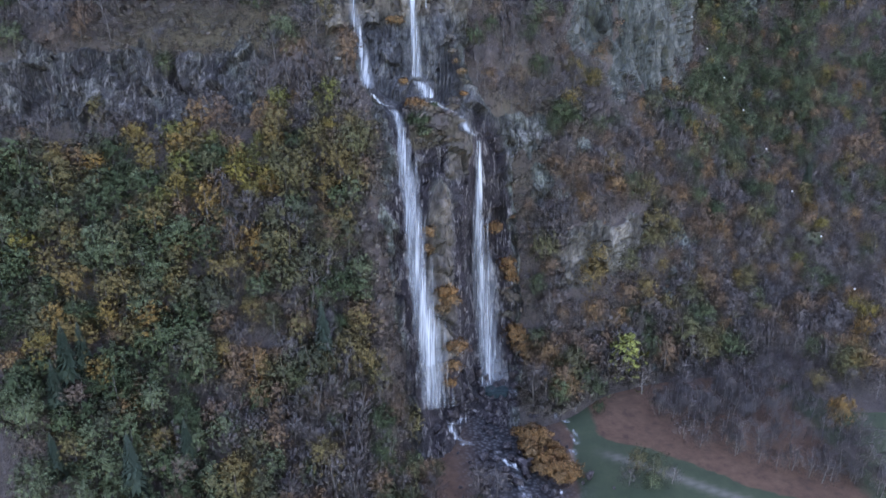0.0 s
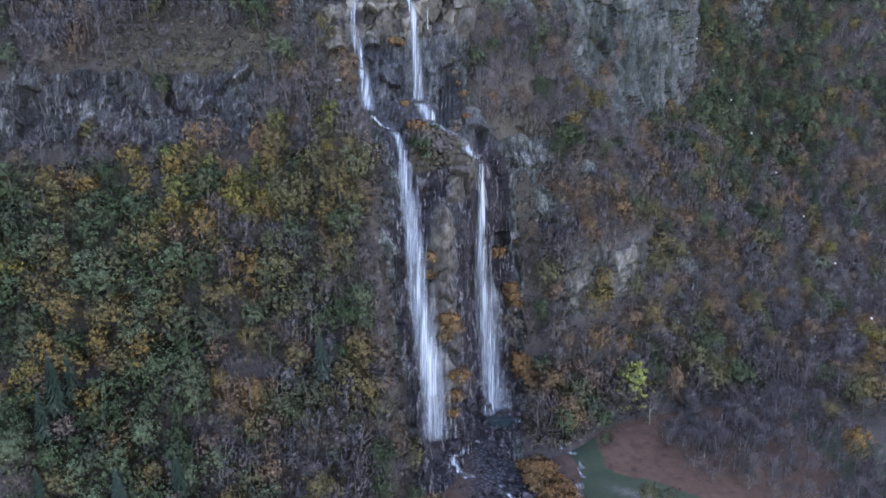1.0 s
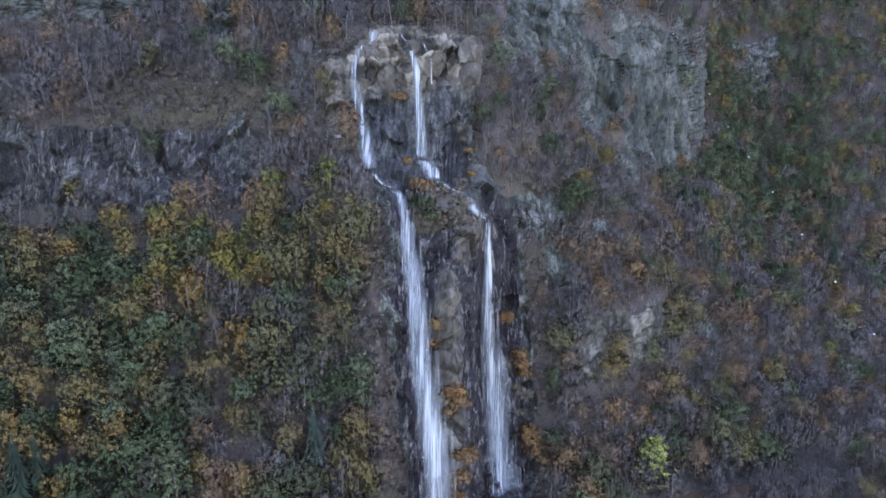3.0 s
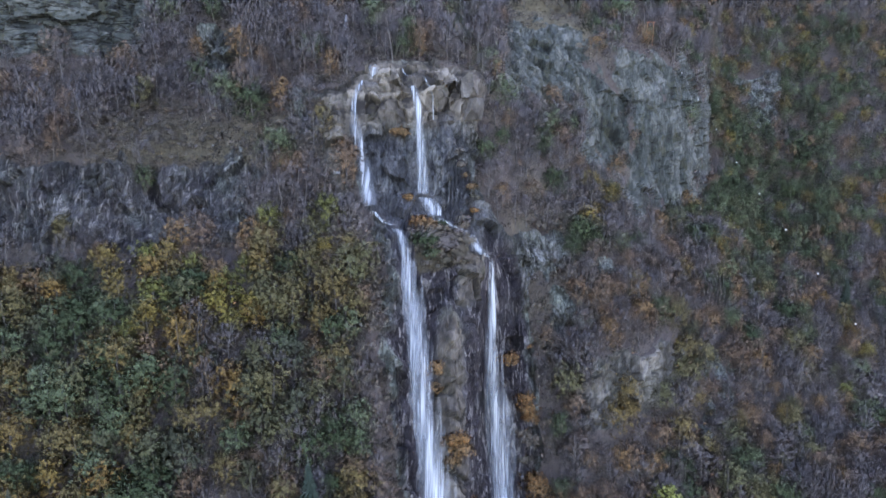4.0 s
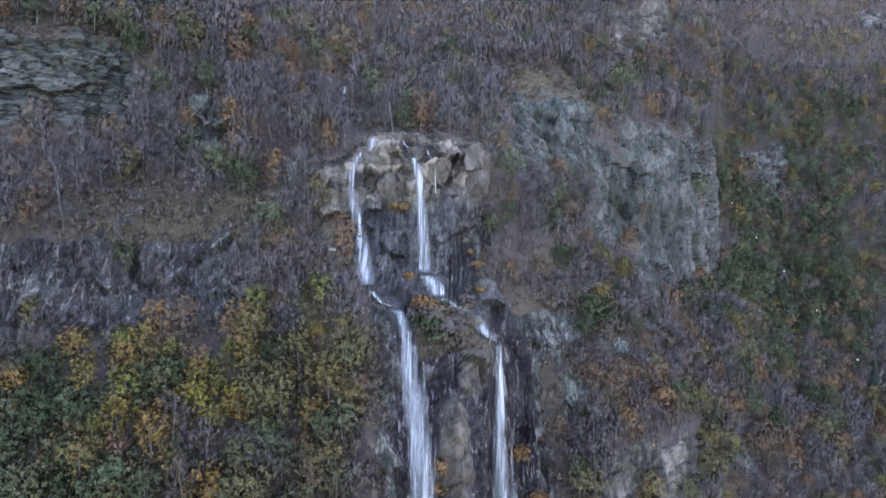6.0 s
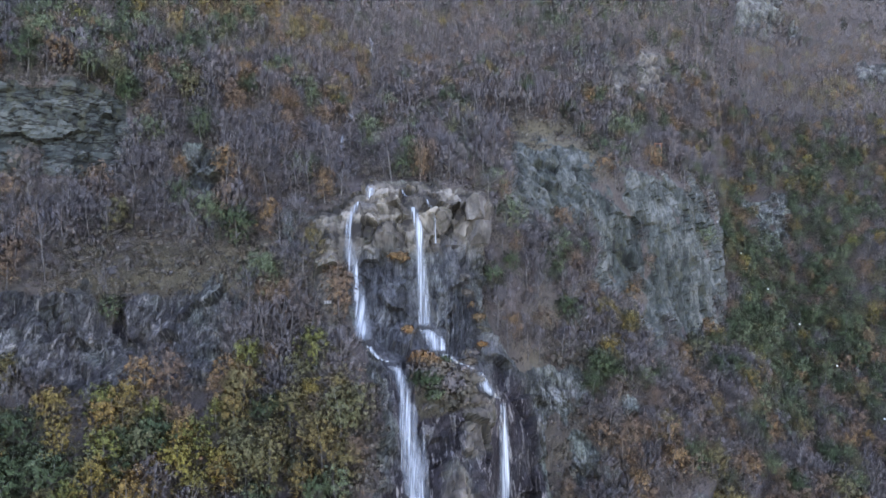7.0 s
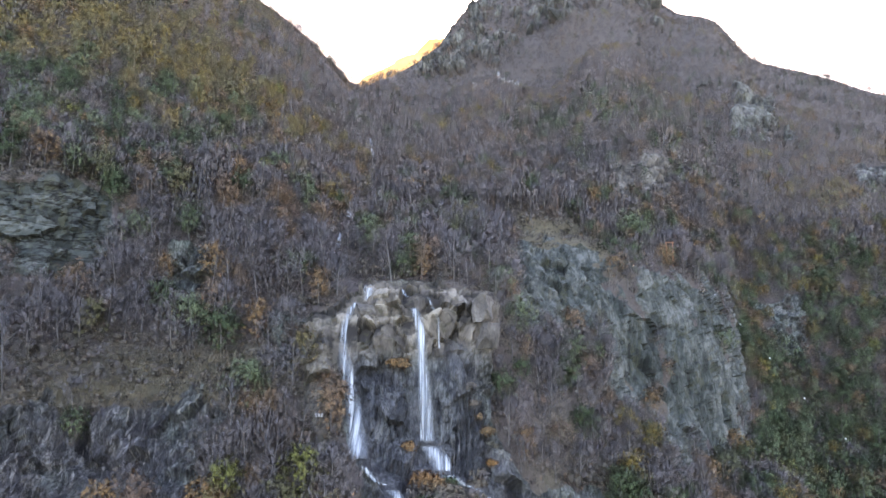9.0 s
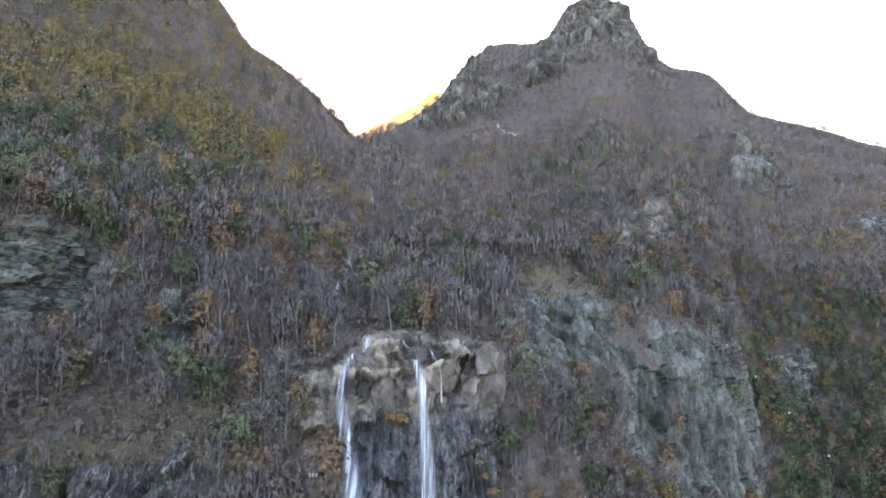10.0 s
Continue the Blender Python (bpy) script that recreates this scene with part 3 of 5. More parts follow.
def at(b, level):
    """The point of the mountainside at a bearing and level (arrays)."""
    b, level = np.atleast_1d(b).astype(float), np.atleast_1d(level).astype(float)
    i = np.clip(np.searchsorted(BEARINGS, b) - 1, 0, len(BEARINGS) - 2)
    j = np.clip(np.searchsorted(LEVELS, level) - 1, 0, len(LEVELS) - 2)
    u = np.clip((b - BEARINGS[i]) / (BEARINGS[i + 1] - BEARINGS[i]), 0, 1)[:, None]
    v = np.clip((level - LEVELS[j]) / (LEVELS[j + 1] - LEVELS[j]), 0, 1)[:, None]
    g = LANDGRID
    return (g[i, j] * (1 - u) + g[i + 1, j] * u) * (1 - v) + (g[i, j + 1] * (1 - u) + g[i + 1, j + 1] * u) * v


def mesh_from(name, verts, faces, material, attrs=None, smooth=False, soft=None):
    """A mesh from arrays of points and of faces that all have the same number of corners."""
    me = bpy.data.meshes.new(name)
    verts, faces = np.asarray(verts, np.float32), np.asarray(faces, np.int32)
    k = faces.shape[1]
    me.vertices.add(len(verts))
    me.vertices.foreach_set("co", verts.ravel())
    me.loops.add(faces.size)
    me.loops.foreach_set("vertex_index", faces.ravel())
    me.polygons.add(len(faces))
    me.polygons.foreach_set("loop_start", np.arange(len(faces), dtype=np.int32) * k)
    me.polygons.foreach_set("use_smooth", np.full(len(faces), smooth))
    for key, value in (attrs or {}).items():
        me.attributes.new(key, "FLOAT", "POINT").data.foreach_set("value", np.asarray(value, np.float32).ravel())
    me.update(calc_edges=True)
    me.materials.append(material)
    if soft is not None:
        me.polygons.foreach_set("use_smooth", np.ones(len(faces), bool))
        me.normals_split_custom_set_from_vertices(soft)
    return me


def crown_mesh(name, proto, material):
    return mesh_from(name, proto[0], proto[1], material, soft=proto[2])


def grid_faces(n, m):
    i = np.arange((n - 1) * (m - 1))
    a = (i // (m - 1)) * m + i % (m - 1)
    return np.stack([a, a + m, a + m + 1, a + 1], -1)


def build_mountainside():
    g = LANDGRID
    back = [g[:, -1:] + np.array([0, 60.0 * k, -14.0 * k * k - 20 * k]) for k in range(1, 5)]
    full = np.concatenate([g] + back, 1)
    pad = ((0, 0), (0, len(back)))
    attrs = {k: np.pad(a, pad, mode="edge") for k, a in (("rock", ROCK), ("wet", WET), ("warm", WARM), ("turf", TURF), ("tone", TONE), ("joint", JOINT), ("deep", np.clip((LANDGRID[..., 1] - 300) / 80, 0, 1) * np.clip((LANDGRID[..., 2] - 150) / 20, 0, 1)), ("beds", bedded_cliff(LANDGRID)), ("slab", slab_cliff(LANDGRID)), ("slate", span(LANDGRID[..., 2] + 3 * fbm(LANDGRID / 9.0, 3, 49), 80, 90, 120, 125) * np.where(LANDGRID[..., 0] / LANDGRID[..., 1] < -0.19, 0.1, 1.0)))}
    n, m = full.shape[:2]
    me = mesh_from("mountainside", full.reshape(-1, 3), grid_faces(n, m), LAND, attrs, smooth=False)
    return tagged(new("mountainside", me), "steep autumn mountainside of grey rock, brown soil and turf", "mountain", kind="structure")


def build_floor():
    xs = np.concatenate([[-4500, -2500, -1200, -600], np.arange(-300, 320, 2.5), [420, 600, 1200, 2500, 4500]])
    ys = np.concatenate([[-4500, -2500, -1000, -400, -100, 0, 60], np.arange(100, 320, 1.5), [400, 600, 1000, 2500, 4500]])
    x, y = np.meshgrid(xs, ys, indexing="ij")
    p = np.stack([x, y, np.zeros_like(x)], -1)
    near = span(y, 60, 110, 300, 330)
    p[..., 2] = -0.4 + 0.7 * fbm(p / 18.0, 3, 61) * near - 1.6 * np.exp(-((x - 30 + 0.25 * (y - 170)) / 11) ** 2) * near
    line = 178 - 0.62 * (x - 51) + 5 * fbm(p / 14.0, 3, 63)
    litter = np.clip((y - line) / 3, 0, 1) * span(x, 44, 50, 104, 122)
    litter = np.maximum(litter, np.clip((y - 205) / 10, 0, 1) * 0.8)
    track = np.exp(-((y - 169 + 0.62 * (x - 51)) / 1.7) ** 2) * span(x, 44, 50, 110, 130)
    litter = np.maximum(litter, np.clip((40 - x) / 4 + 0.6 * fbm(p / 9.0, 3, 66), 0, 1) * span(y, 96, 112, 330, 400))
    litter = np.maximum(litter, np.clip(0.2 + 1.4 * fbm(p / 60.0, 3, 67), 0, 0.6) * (y < 110))
    stony = np.exp(-((x - 20 + 0.1 * (y - 170)) / 15) ** 4) * span(y, 60, 90, 230, 260)
    me = mesh_from("valley_floor", p.reshape(-1, 3), grid_faces(*x.shape), FLOOR, {"litter": litter, "stony": stony, "track": track}, smooth=True)
    return tagged(new("valley_floor", me), "flat green meadow and leaf-strewn valley floor", "ground", kind="structure")


build_mountainside()
build_floor()


# ---- the falls ----
def ribbon(name, path, parent, lift=0.7, seed=0, across=17, step=0.7, body=0.75):
    """A sheet of falling water down the rock. path: (bearing, level, width in metres) from the top."""
    rng = np.random.default_rng(seed)
    path = np.array(path, float)
    pts = at(path[:, 0], path[:, 1])
    run = np.concatenate([[0], np.cumsum(np.linalg.norm(np.diff(pts, axis=0), axis=1))])
    s = np.arange(0, run[-1], step)
    b, z, w = (np.interp(s, run, path[:, k]) for k in range(3))
    centre = at(b, z)
    # water keeps clear of the bumps: it follows the foremost rock nearby
    front = np.min(np.stack([at(b + k * w / 2 / centre[:, 1], z)[:, 1] for k in np.linspace(-0.8, 0.8, 7)]), 0)
    front = np.maximum(front, centre[:, 1] - 2.5)
    kernel = np.hanning(9)[1:-1] / np.hanning(9)[1:-1].sum()
    front = np.convolve(np.pad(front, 3, mode="edge"), kernel, mode="valid")
    x0, z0 = b * front, np.convolve(np.pad(centre[:, 2], 3, mode="edge"), kernel, mode="valid")
    u = np.linspace(-1, 1, across)
    wob = fbm(np.stack([s / 16, s * 0 + seed, s * 0], -1), 2, seed) * 0.14
    x = x0[:, None] + (u[None] + wob[:, None]) * w[:, None] / 2
    ripple = fbm(np.stack([x / 1.3, s[:, None] / 7 + 0 * x, 0 * x + seed], -1), 3, seed + 5)
    y = front[:, None] - lift + 0.5 * u[None] ** 2 - 0.45 * ripple
    zz = z0[:, None] + 0.15 * ripple
    edge = (1 - np.abs(u[None]) ** 2) + 0 * x
    dens = body * (edge * 1.15 - 0.15)
    ends = np.clip(np.minimum(s / 1.5 + 0.5, (run[-1] - s) / (6.0 if run[-1] > 40 else 1.5) + 0.4), 0, 1)[:, None]
    flow = {"body": dens * ends, "across": x + 13.0 * seed, "along": s[:, None] + 0 * x}
    me = mesh_from(name, np.stack([x, y, zz], -1).reshape(-1, 3), grid_faces(len(s), across), WATER, flow, smooth=True)
    ob = new(name, me)
    ob.parent = parent
    return ob


def waterfall(label, *chutes):
    root = tagged(new("waterfall"), label, "waterfall")
    for n, (name, path, lift, body) in enumerate(chutes):
        path = [(b, z, w * 1.12) for b, z, w in path]
        ribbon(name, path, root, lift, 70 + n, body=body)
        if name == "lower_fall":
            wide = [(b + 0.005 * min(1, 3 * k / len(path)), z, w * 1.2 + 1.6 * k / len(path)) for k, (b, z, w) in enumerate(path)]
            ribbon("spray", wide[2:], root, lift + 0.6, 90 + n, body=0.42)
    return root


waterfall("tall wide white waterfall in two leaps over dark wet rock",
          ("upper_chute", [(-0.0955, 137.5, 2.2), (-0.0955, 133.0, 4.0)], 0.7, 0.9),
          ("upper_chute", [(-0.108, 132.5, 1.4), (-0.114, 130.0, 2.4), (-0.120, 125.0, 2.0), (-0.1195, 118.0, 3.2), (-0.1145, 110.5, 4.0), (-0.108, 103.0, 4.2), (-0.1015, 95.5, 4.5)], 0.8, 0.85),
          ("stream_link", [(-0.099, 95.0, 1.5), (-0.088, 92.0, 1.6), (-0.076, 90.5, 2.2)], 2.4, 0.9),
          ("lower_fall", [(-0.0715, 89.8, 3.2), (-0.0640, 87.6, 3.4), (-0.0585, 82.1, 3.2), (-0.0570, 77.0, 4.8), (-0.0545, 73.0, 5.0), (-0.0495, 65.3, 5.2), (-0.0445, 54.6, 5.6), (-0.0400, 45.4, 6.6), (-0.0315, 35.5, 6.8), (-0.0235, 23.8, 7.2), (-0.0175, 14.5, 7.2), (-0.0150, 9.5, 7.5)], 1.0, 0.76),
          ("rivulet", [(-0.105, 132.6, 0.6), (-0.1045, 129.0, 0.7)], 0.5, 0.8),
          ("runout", [(0.010, 5.0, 3.0), (0.020, 3.4, 4.5), (0.030, 1.6, 5.0)], 0.6, 0.7))
waterfall("tall narrow white waterfall leaping off a rock ledge",
          ("upper_chute", [(-0.064, 137.2, 1.2), (-0.055, 135.0, 1.6), (-0.049, 133.4, 1.8)], 0.6, 0.8),
          ("upper_chute", [(-0.0480, 131.0, 2.2), (-0.0415, 124.0, 2.8), (-0.0392, 113.8, 3.0), (-0.0376, 103.8, 3.4), (-0.0362, 97.6, 4.0)], 0.8, 0.9),
          ("rivulet", [(-0.036, 133.5, 0.8), (-0.030, 131.0, 0.9), (-0.0245, 127.0, 0.8), (-0.0225, 119.5, 0.9)], 0.7, 0.5),
          ("rivulet", [(-0.0425, 104.0, 0.5), (-0.0415, 98.0, 0.6)], 0.6, 0.8),
          ("stepped_cascade", [(-0.0355, 97.4, 4.0), (-0.024, 94.4, 5.5), (-0.019, 91.5, 5.5)], 1.7, 0.8),
          ("stream_link", [(-0.019, 91.4, 4.2), (-0.0014, 89.4, 2.4), (0.020, 87.2, 2.4)], 2.8, 0.9),
          ("stepped_cascade", [(0.022, 87.0, 2.5), (0.030, 83.5, 3.6), (0.036, 81.8, 3.6), (0.048, 80.2, 1.6)], 2.6, 0.9),
          ("lower_fall", [(0.0500, 79.6, 1.6), (0.0520, 68.6, 2.8), (0.0520, 53.8, 3.4), (0.0510, 42.0, 4.0), (0.0570, 34.0, 6.0), (0.0640, 24.0, 7.0), (0.0700, 13.7, 7.5), (0.0770, 4.5, 8.0), (0.0790, 2.5, 8.5)], 1.0, 0.76))
waterfall("small white cascade high in the wooded gully above the cliff",
          ("upper_chute", [(-0.0948, 187.0, 2.0), (-0.0914, 180.5, 3.0)], 2.5, 0.9),
          ("stream_link", [(-0.1150, 169.0, 2.5), (-0.1180, 165.5, 3.6)], 2.5, 0.9),
          ("stream_link", [(-0.1280, 158.5, 1.6), (-0.1300, 151.0, 1.6)], 2.5, 0.8),
          ("stream_link", [(-0.1290, 145.0, 2.0), (-0.1210, 142.0, 2.6)], 2.0, 0.9))


# ---- trees ----
def tube(points, radii, sides=5):
    """Tapered limb through points."""
    points = np.asarray(points, float)
    a = np.linspace(0, 2 * np.pi, sides, endpoint=False)
    d = points[-1] - points[0]
    d = d / np.linalg.norm(d)
    e = np.cross(d, [0.3, 1, 0.2])
    e /= np.linalg.norm(e)
    f = np.cross(d, e)
    ring = np.cos(a)[:, None] * e + np.sin(a)[:, None] * f
    v = np.concatenate([p + r * ring for p, r in zip(points, radii)])
    faces = []
    for k in range(len(points) - 1):
        for i in range(sides):
            o, q = k * sides + i, k * sides + (i + 1) % sides
            faces += [(o, q, q + sides), (o, q + sides, o + sides)]
    return v, np.array(faces)


def joined(pieces):
    vs, fs, n = [], [], 0
    for v, f in pieces:
        vs.append(v)
        fs.append(f + n)
        n += len(v)
    return np.concatenate(vs), np.concatenate(fs)


def wood(rng, height, reach, limbs, sides=4, lean=0.06):
    """Trunk and limbs of a broadleaved tree, and the limbs' tips."""
    top = np.array([rng.normal(0, lean) * height, rng.normal(0, lean) * height, height * 0.86])
    mid = top * 0.5 + np.array([rng.normal(0, 0.02) * height, rng.normal(0, 0.02) * height, 0])
    if limbs:
        pieces = [tube([(0, 0, -1.5), mid, top], [0.018 * height, 0.012 * height, 0.003 * height], sides)]
    else:
        pieces = [tube([(0, 0, -1.5), top], [0.018 * height, 0.004 * height], 3)]
    tips = [top]
    for k in range(limbs):
        f = rng.uniform(0.22, 0.82)
        base = mid * (f / 0.5) if f < 0.5 else mid + (top - mid) * (f - 0.5) / 0.5
        a = k * 2.4 + rng.uniform(-0.4, 0.4)
        out = reach * rng.uniform(0.6, 1.0) * (1.15 - 0.7 * abs(f - 0.5))
        tip = base + np.array([np.cos(a) * out, np.sin(a) * out, out * rng.uniform(0.5, 1.1)])
        pieces.append(tube([base, tip], [0.006 * height, 0.0012 * height], 3))
        tips += [tip, (base + tip) / 2]
    for k in range(6 - limbs):
        a, f = rng.uniform(0, 6.28), rng.uniform(0.3, 0.8)
        tips.append(np.array([np.cos(a) * reach * 0.6, np.sin(a) * reach * 0.6, height * f]))
    return joined(pieces), np.array(tips)


def unit(v):
    return v / (np.linalg.norm(v, axis=-1, keepdims=True) + 1e-9)


def foliage(rng, height, reach, loose, size, thin, twigs=0.0):
    """A crown: a cloud of loose leaves, or fans of thin twigs, dense inside and thinning outwards.

    Returns points, faces and soft normals."""
    seed = rng.uniform(0, 90)
    half = np.array([reach, reach, height * 0.45])
    middle = np.array([0, 0, height * 0.54])
    d = unit(rng.normal(0, 1, (loose, 3)) + np.array([0, 0, 0.2]))
    swell = (1 + 0.7 * fbm(d * 1.5 + seed, 3, 7, 0.6))[:, None] * (1 - 0.2 * d[:, 2:3])
    swell = swell * (1 + 0.4 * fbm(d * 3.1 + seed + 31, 2, 9)[:, None])
    if twigs:
        # upright sprays of twigs all through the crown
        c = middle + d * half * swell * (0.3 + 0.75 * rng.uniform(0, 1, (loose, 1)) ** 0.6)
        a = unit(d * np.array([0.5, 0.5, 0.2]) + rng.normal(0, 0.3, (loose, 3)) + np.array([0, 0, 1.0])) * size * rng.uniform(0.6, 1.4, (loose, 1))
        e = unit(np.cross(a, rng.normal(0, 1, (loose, 3)))) * twigs * rng.uniform(0.6, 1.4, (loose, 1)) / 2
        v = np.stack([c - a * 0.5 - e * 0.6, c + a * 0.3 + e, c + a * 0.5 - e * 0.5], 1)
    else:
        c = middle + d * half * swell * (0.3 + 0.8 * rng.uniform(0, 1, (loose, 1)) ** 0.6)
        a = unit(rng.normal(0, 0.6, (loose, 3)))
        e = unit(np.cross(a, unit(d + rng.normal(0, 0.8, (loose, 3)))))
        ln = size * rng.uniform(0.5, 1.5, (loose, 1))
        v = np.stack([c - a * ln * 0.5 - e * ln * 0.4 * thin, c - a * ln * 0.3 + e * ln * 0.5 * thin, c + a * ln * 0.6], 1)
    n = unit(0.95 * d + np.array([0, 0, 0.7]))
    return v.reshape(-1, 3), np.arange(loose * 3).reshape(-1, 3), np.repeat(n, 3, 0)


def conifer(seed, height, reach, whorls, fan):
    rng = np.random.default_rng(seed)
    trunk = tube([(0, 0, -1), (0, 0, height * 0.5), (0, 0, height)], [0.016 * height, 0.01 * height, 0.002 * height], 5)
    tris = []
    for k in range(whorls):
        f = k / whorls
        z = height * (0.08 + 0.9 * f)
        r = reach * (1 - f) ** 0.85 + 0.15
        for i in range(fan):
            a = i * 2 * np.pi / fan + k * 0.7 + rng.uniform(-0.2, 0.2)
            rr = r * rng.uniform(0.75, 1.1)
            d = np.array([np.cos(a), np.sin(a), 0])
            s = np.array([-np.sin(a), np.cos(a), 0]) * rr * 0.17
            o = np.array([0, 0, z])
            tip = o + d * rr + np.array([0, 0, -0.35 * rr])
            m = o + d * rr * 0.55 + np.array([0, 0, -0.05 * rr])
            tris += [(o, m + s, tip), (o, tip, m - s), (m + s * 0.9, m + s * 0.4 - np.array([0, 0, 0.3 * rr]), tip)]
    v = np.array(tris).reshape(-1, 3)
    return trunk, outward(v, np.arange(len(v)).reshape(-1, 3), np.array([0, 0, height * 0.35]))


# height, reach, limbs, sprays, their size, their breadth (leaves), their breadth in metres (twigs)
HABIT = {
    "bare": (11.0, 3.9, 6, 480, 1.35, 0, 0.75),
    "russet": (9.5, 3.4, 5, 400, 0.85, 0.9, 0),
    "olive": (11.0, 4.2, 4, 540, 0.86, 1.0, 0),
    "yellow": (10.5, 3.6, 4, 480, 0.82, 1.0, 0),
    "beech": (11.0, 3.9, 6, 400, 1.4, 0, 0.8),
    "fading": (11.0, 3.8, 4, 440, 0.9, 1.0, 0),
    "lime": (10.5, 2.9, 4, 520, 0.75, 1.0, 0),
    "green": (10.5, 4.1, 4, 540, 0.86, 1.0, 0),
    "dry": (2.2, 1.7, 0, 26, 1.0, 0, 0.9),
}


@functools.lru_cache(None)
def prototypes(kind, full=True, middle=False):
    """Six trees of a kind: (trunk and limbs, crown); the farther ones of fewer, larger pieces."""
    made = []
    for n in range(6):
        if kind == "conifer":
            made.append(conifer(100 + n, 17.0, 3.3, 34 if full else 9, 11 if full else 5))
            continue
        h, r, limbs, count, size, thin, twigs = HABIT[kind]
        h, r = h * (0.82 + 0.07 * n), r * (1.12 - 0.05 * n)
        if middle:
            limbs, count, size, twigs = min(limbs, 3), int(count * 0.6), size * 1.15, twigs * 1.2
        if not full:
            limbs, count, size, twigs = 0, 90, size * 1.5, twigs * 1.6
        rng = np.random.default_rng(200 + n * 7 + len(kind))
        stems = wood(rng, h, r * 0.8, limbs)[0]
        made.append((stems, foliage(rng, h, r, count, size, thin, twigs)))
    return made


def outward(v, f, middle, lift=0.8, front=0.0):
    """Turns loose triangles outward from a crown's middle, and gives the crown's soft normals."""
    tri = v[f]
    c = tri.mean(1)
    n = np.cross(tri[:, 1] - tri[:, 0], tri[:, 2] - tri[:, 0])
    d = (c - middle) * np.array([1, 1, 0.8]) + np.array([0, -front, lift])
    d /= np.linalg.norm(d, axis=1, keepdims=True) + 1e-6
    flip = (n * d).sum(1) < 0
    f = f.copy()
    f[flip] = f[flip][:, [0, 2, 1]]
    n = np.where(flip[:, None], -n, n)
    n /= np.linalg.norm(n, axis=1, keepdims=True) + 1e-9
    soft = 0.8 * d + 0.35 * n
    soft /= np.linalg.norm(soft, axis=1, keepdims=True)
    normal = np.zeros_like(v)
    normal[f.ravel()] = np.repeat(soft, 3, 0)
    return v, f, normal


def planted(points, yaw, size, proto):
    """Copies of one prototype's arrays at points: all vertices and faces joined."""
    v, f = proto[:2]
    c, s = np.cos(yaw), np.sin(yaw)
    x = (v[None, :, 0] * c[:, None] - v[None, :, 1] * s[:, None]) * size[:, None]
    y = (v[None, :, 0] * s[:, None] + v[None, :, 1] * c[:, None]) * size[:, None]
    z = v[None, :, 2] * size[:, None]
    out = np.stack([x, y, z], -1) + points[:, None]
    faces = f[None] + (np.arange(len(points)) * len(v))[:, None, None]
    if len(proto) < 3:
        return out.reshape(-1, 3), faces.reshape(-1, 3), None
    n = proto[2]
    turned = np.stack([n[None, :, 0] * c[:, None] - n[None, :, 1] * s[:, None], n[None, :, 0] * s[:, None] + n[None, :, 1] * c[:, None], np.broadcast_to(n[None, :, 2], x.shape)], -1)
    return out.reshape(-1, 3), faces.reshape(-1, 3), turned.reshape(-1, 3)


KIND_LABEL = {
    "bare": ("leafless_tree", "leafless grey-brown deciduous tree on the slope", "tree"),
    "russet": ("russet_tree", "deciduous tree with sparse russet-brown autumn leaves", "tree"),
    "yellow": ("yellow_tree", "small deciduous tree with yellow autumn leaves", "tree"),
    "green": ("green_tree", "broadleaved tree still in dark green leaf", "tree"),
    "conifer": ("spruce", "dark green spruce among bare trees", "tree"),
    "scrub": ("ochre_bush", "low ochre-orange bush growing on wet rock", "bush"),
    "dry": ("dry_bush", "low dry brown bush on the rocky slope", "bush"),
}
KIND_LABEL["beech"] = ("beech", "leafless purple-brown tree in hazed far tones", "tree")
KIND_LABEL["fading"] = ("fading_tree", "deciduous tree with dull brown-olive fading leaves", "tree")
KIND_LABEL["olive"] = ("olive_tree", "deciduous tree with dull olive-green autumn leaves", "tree")


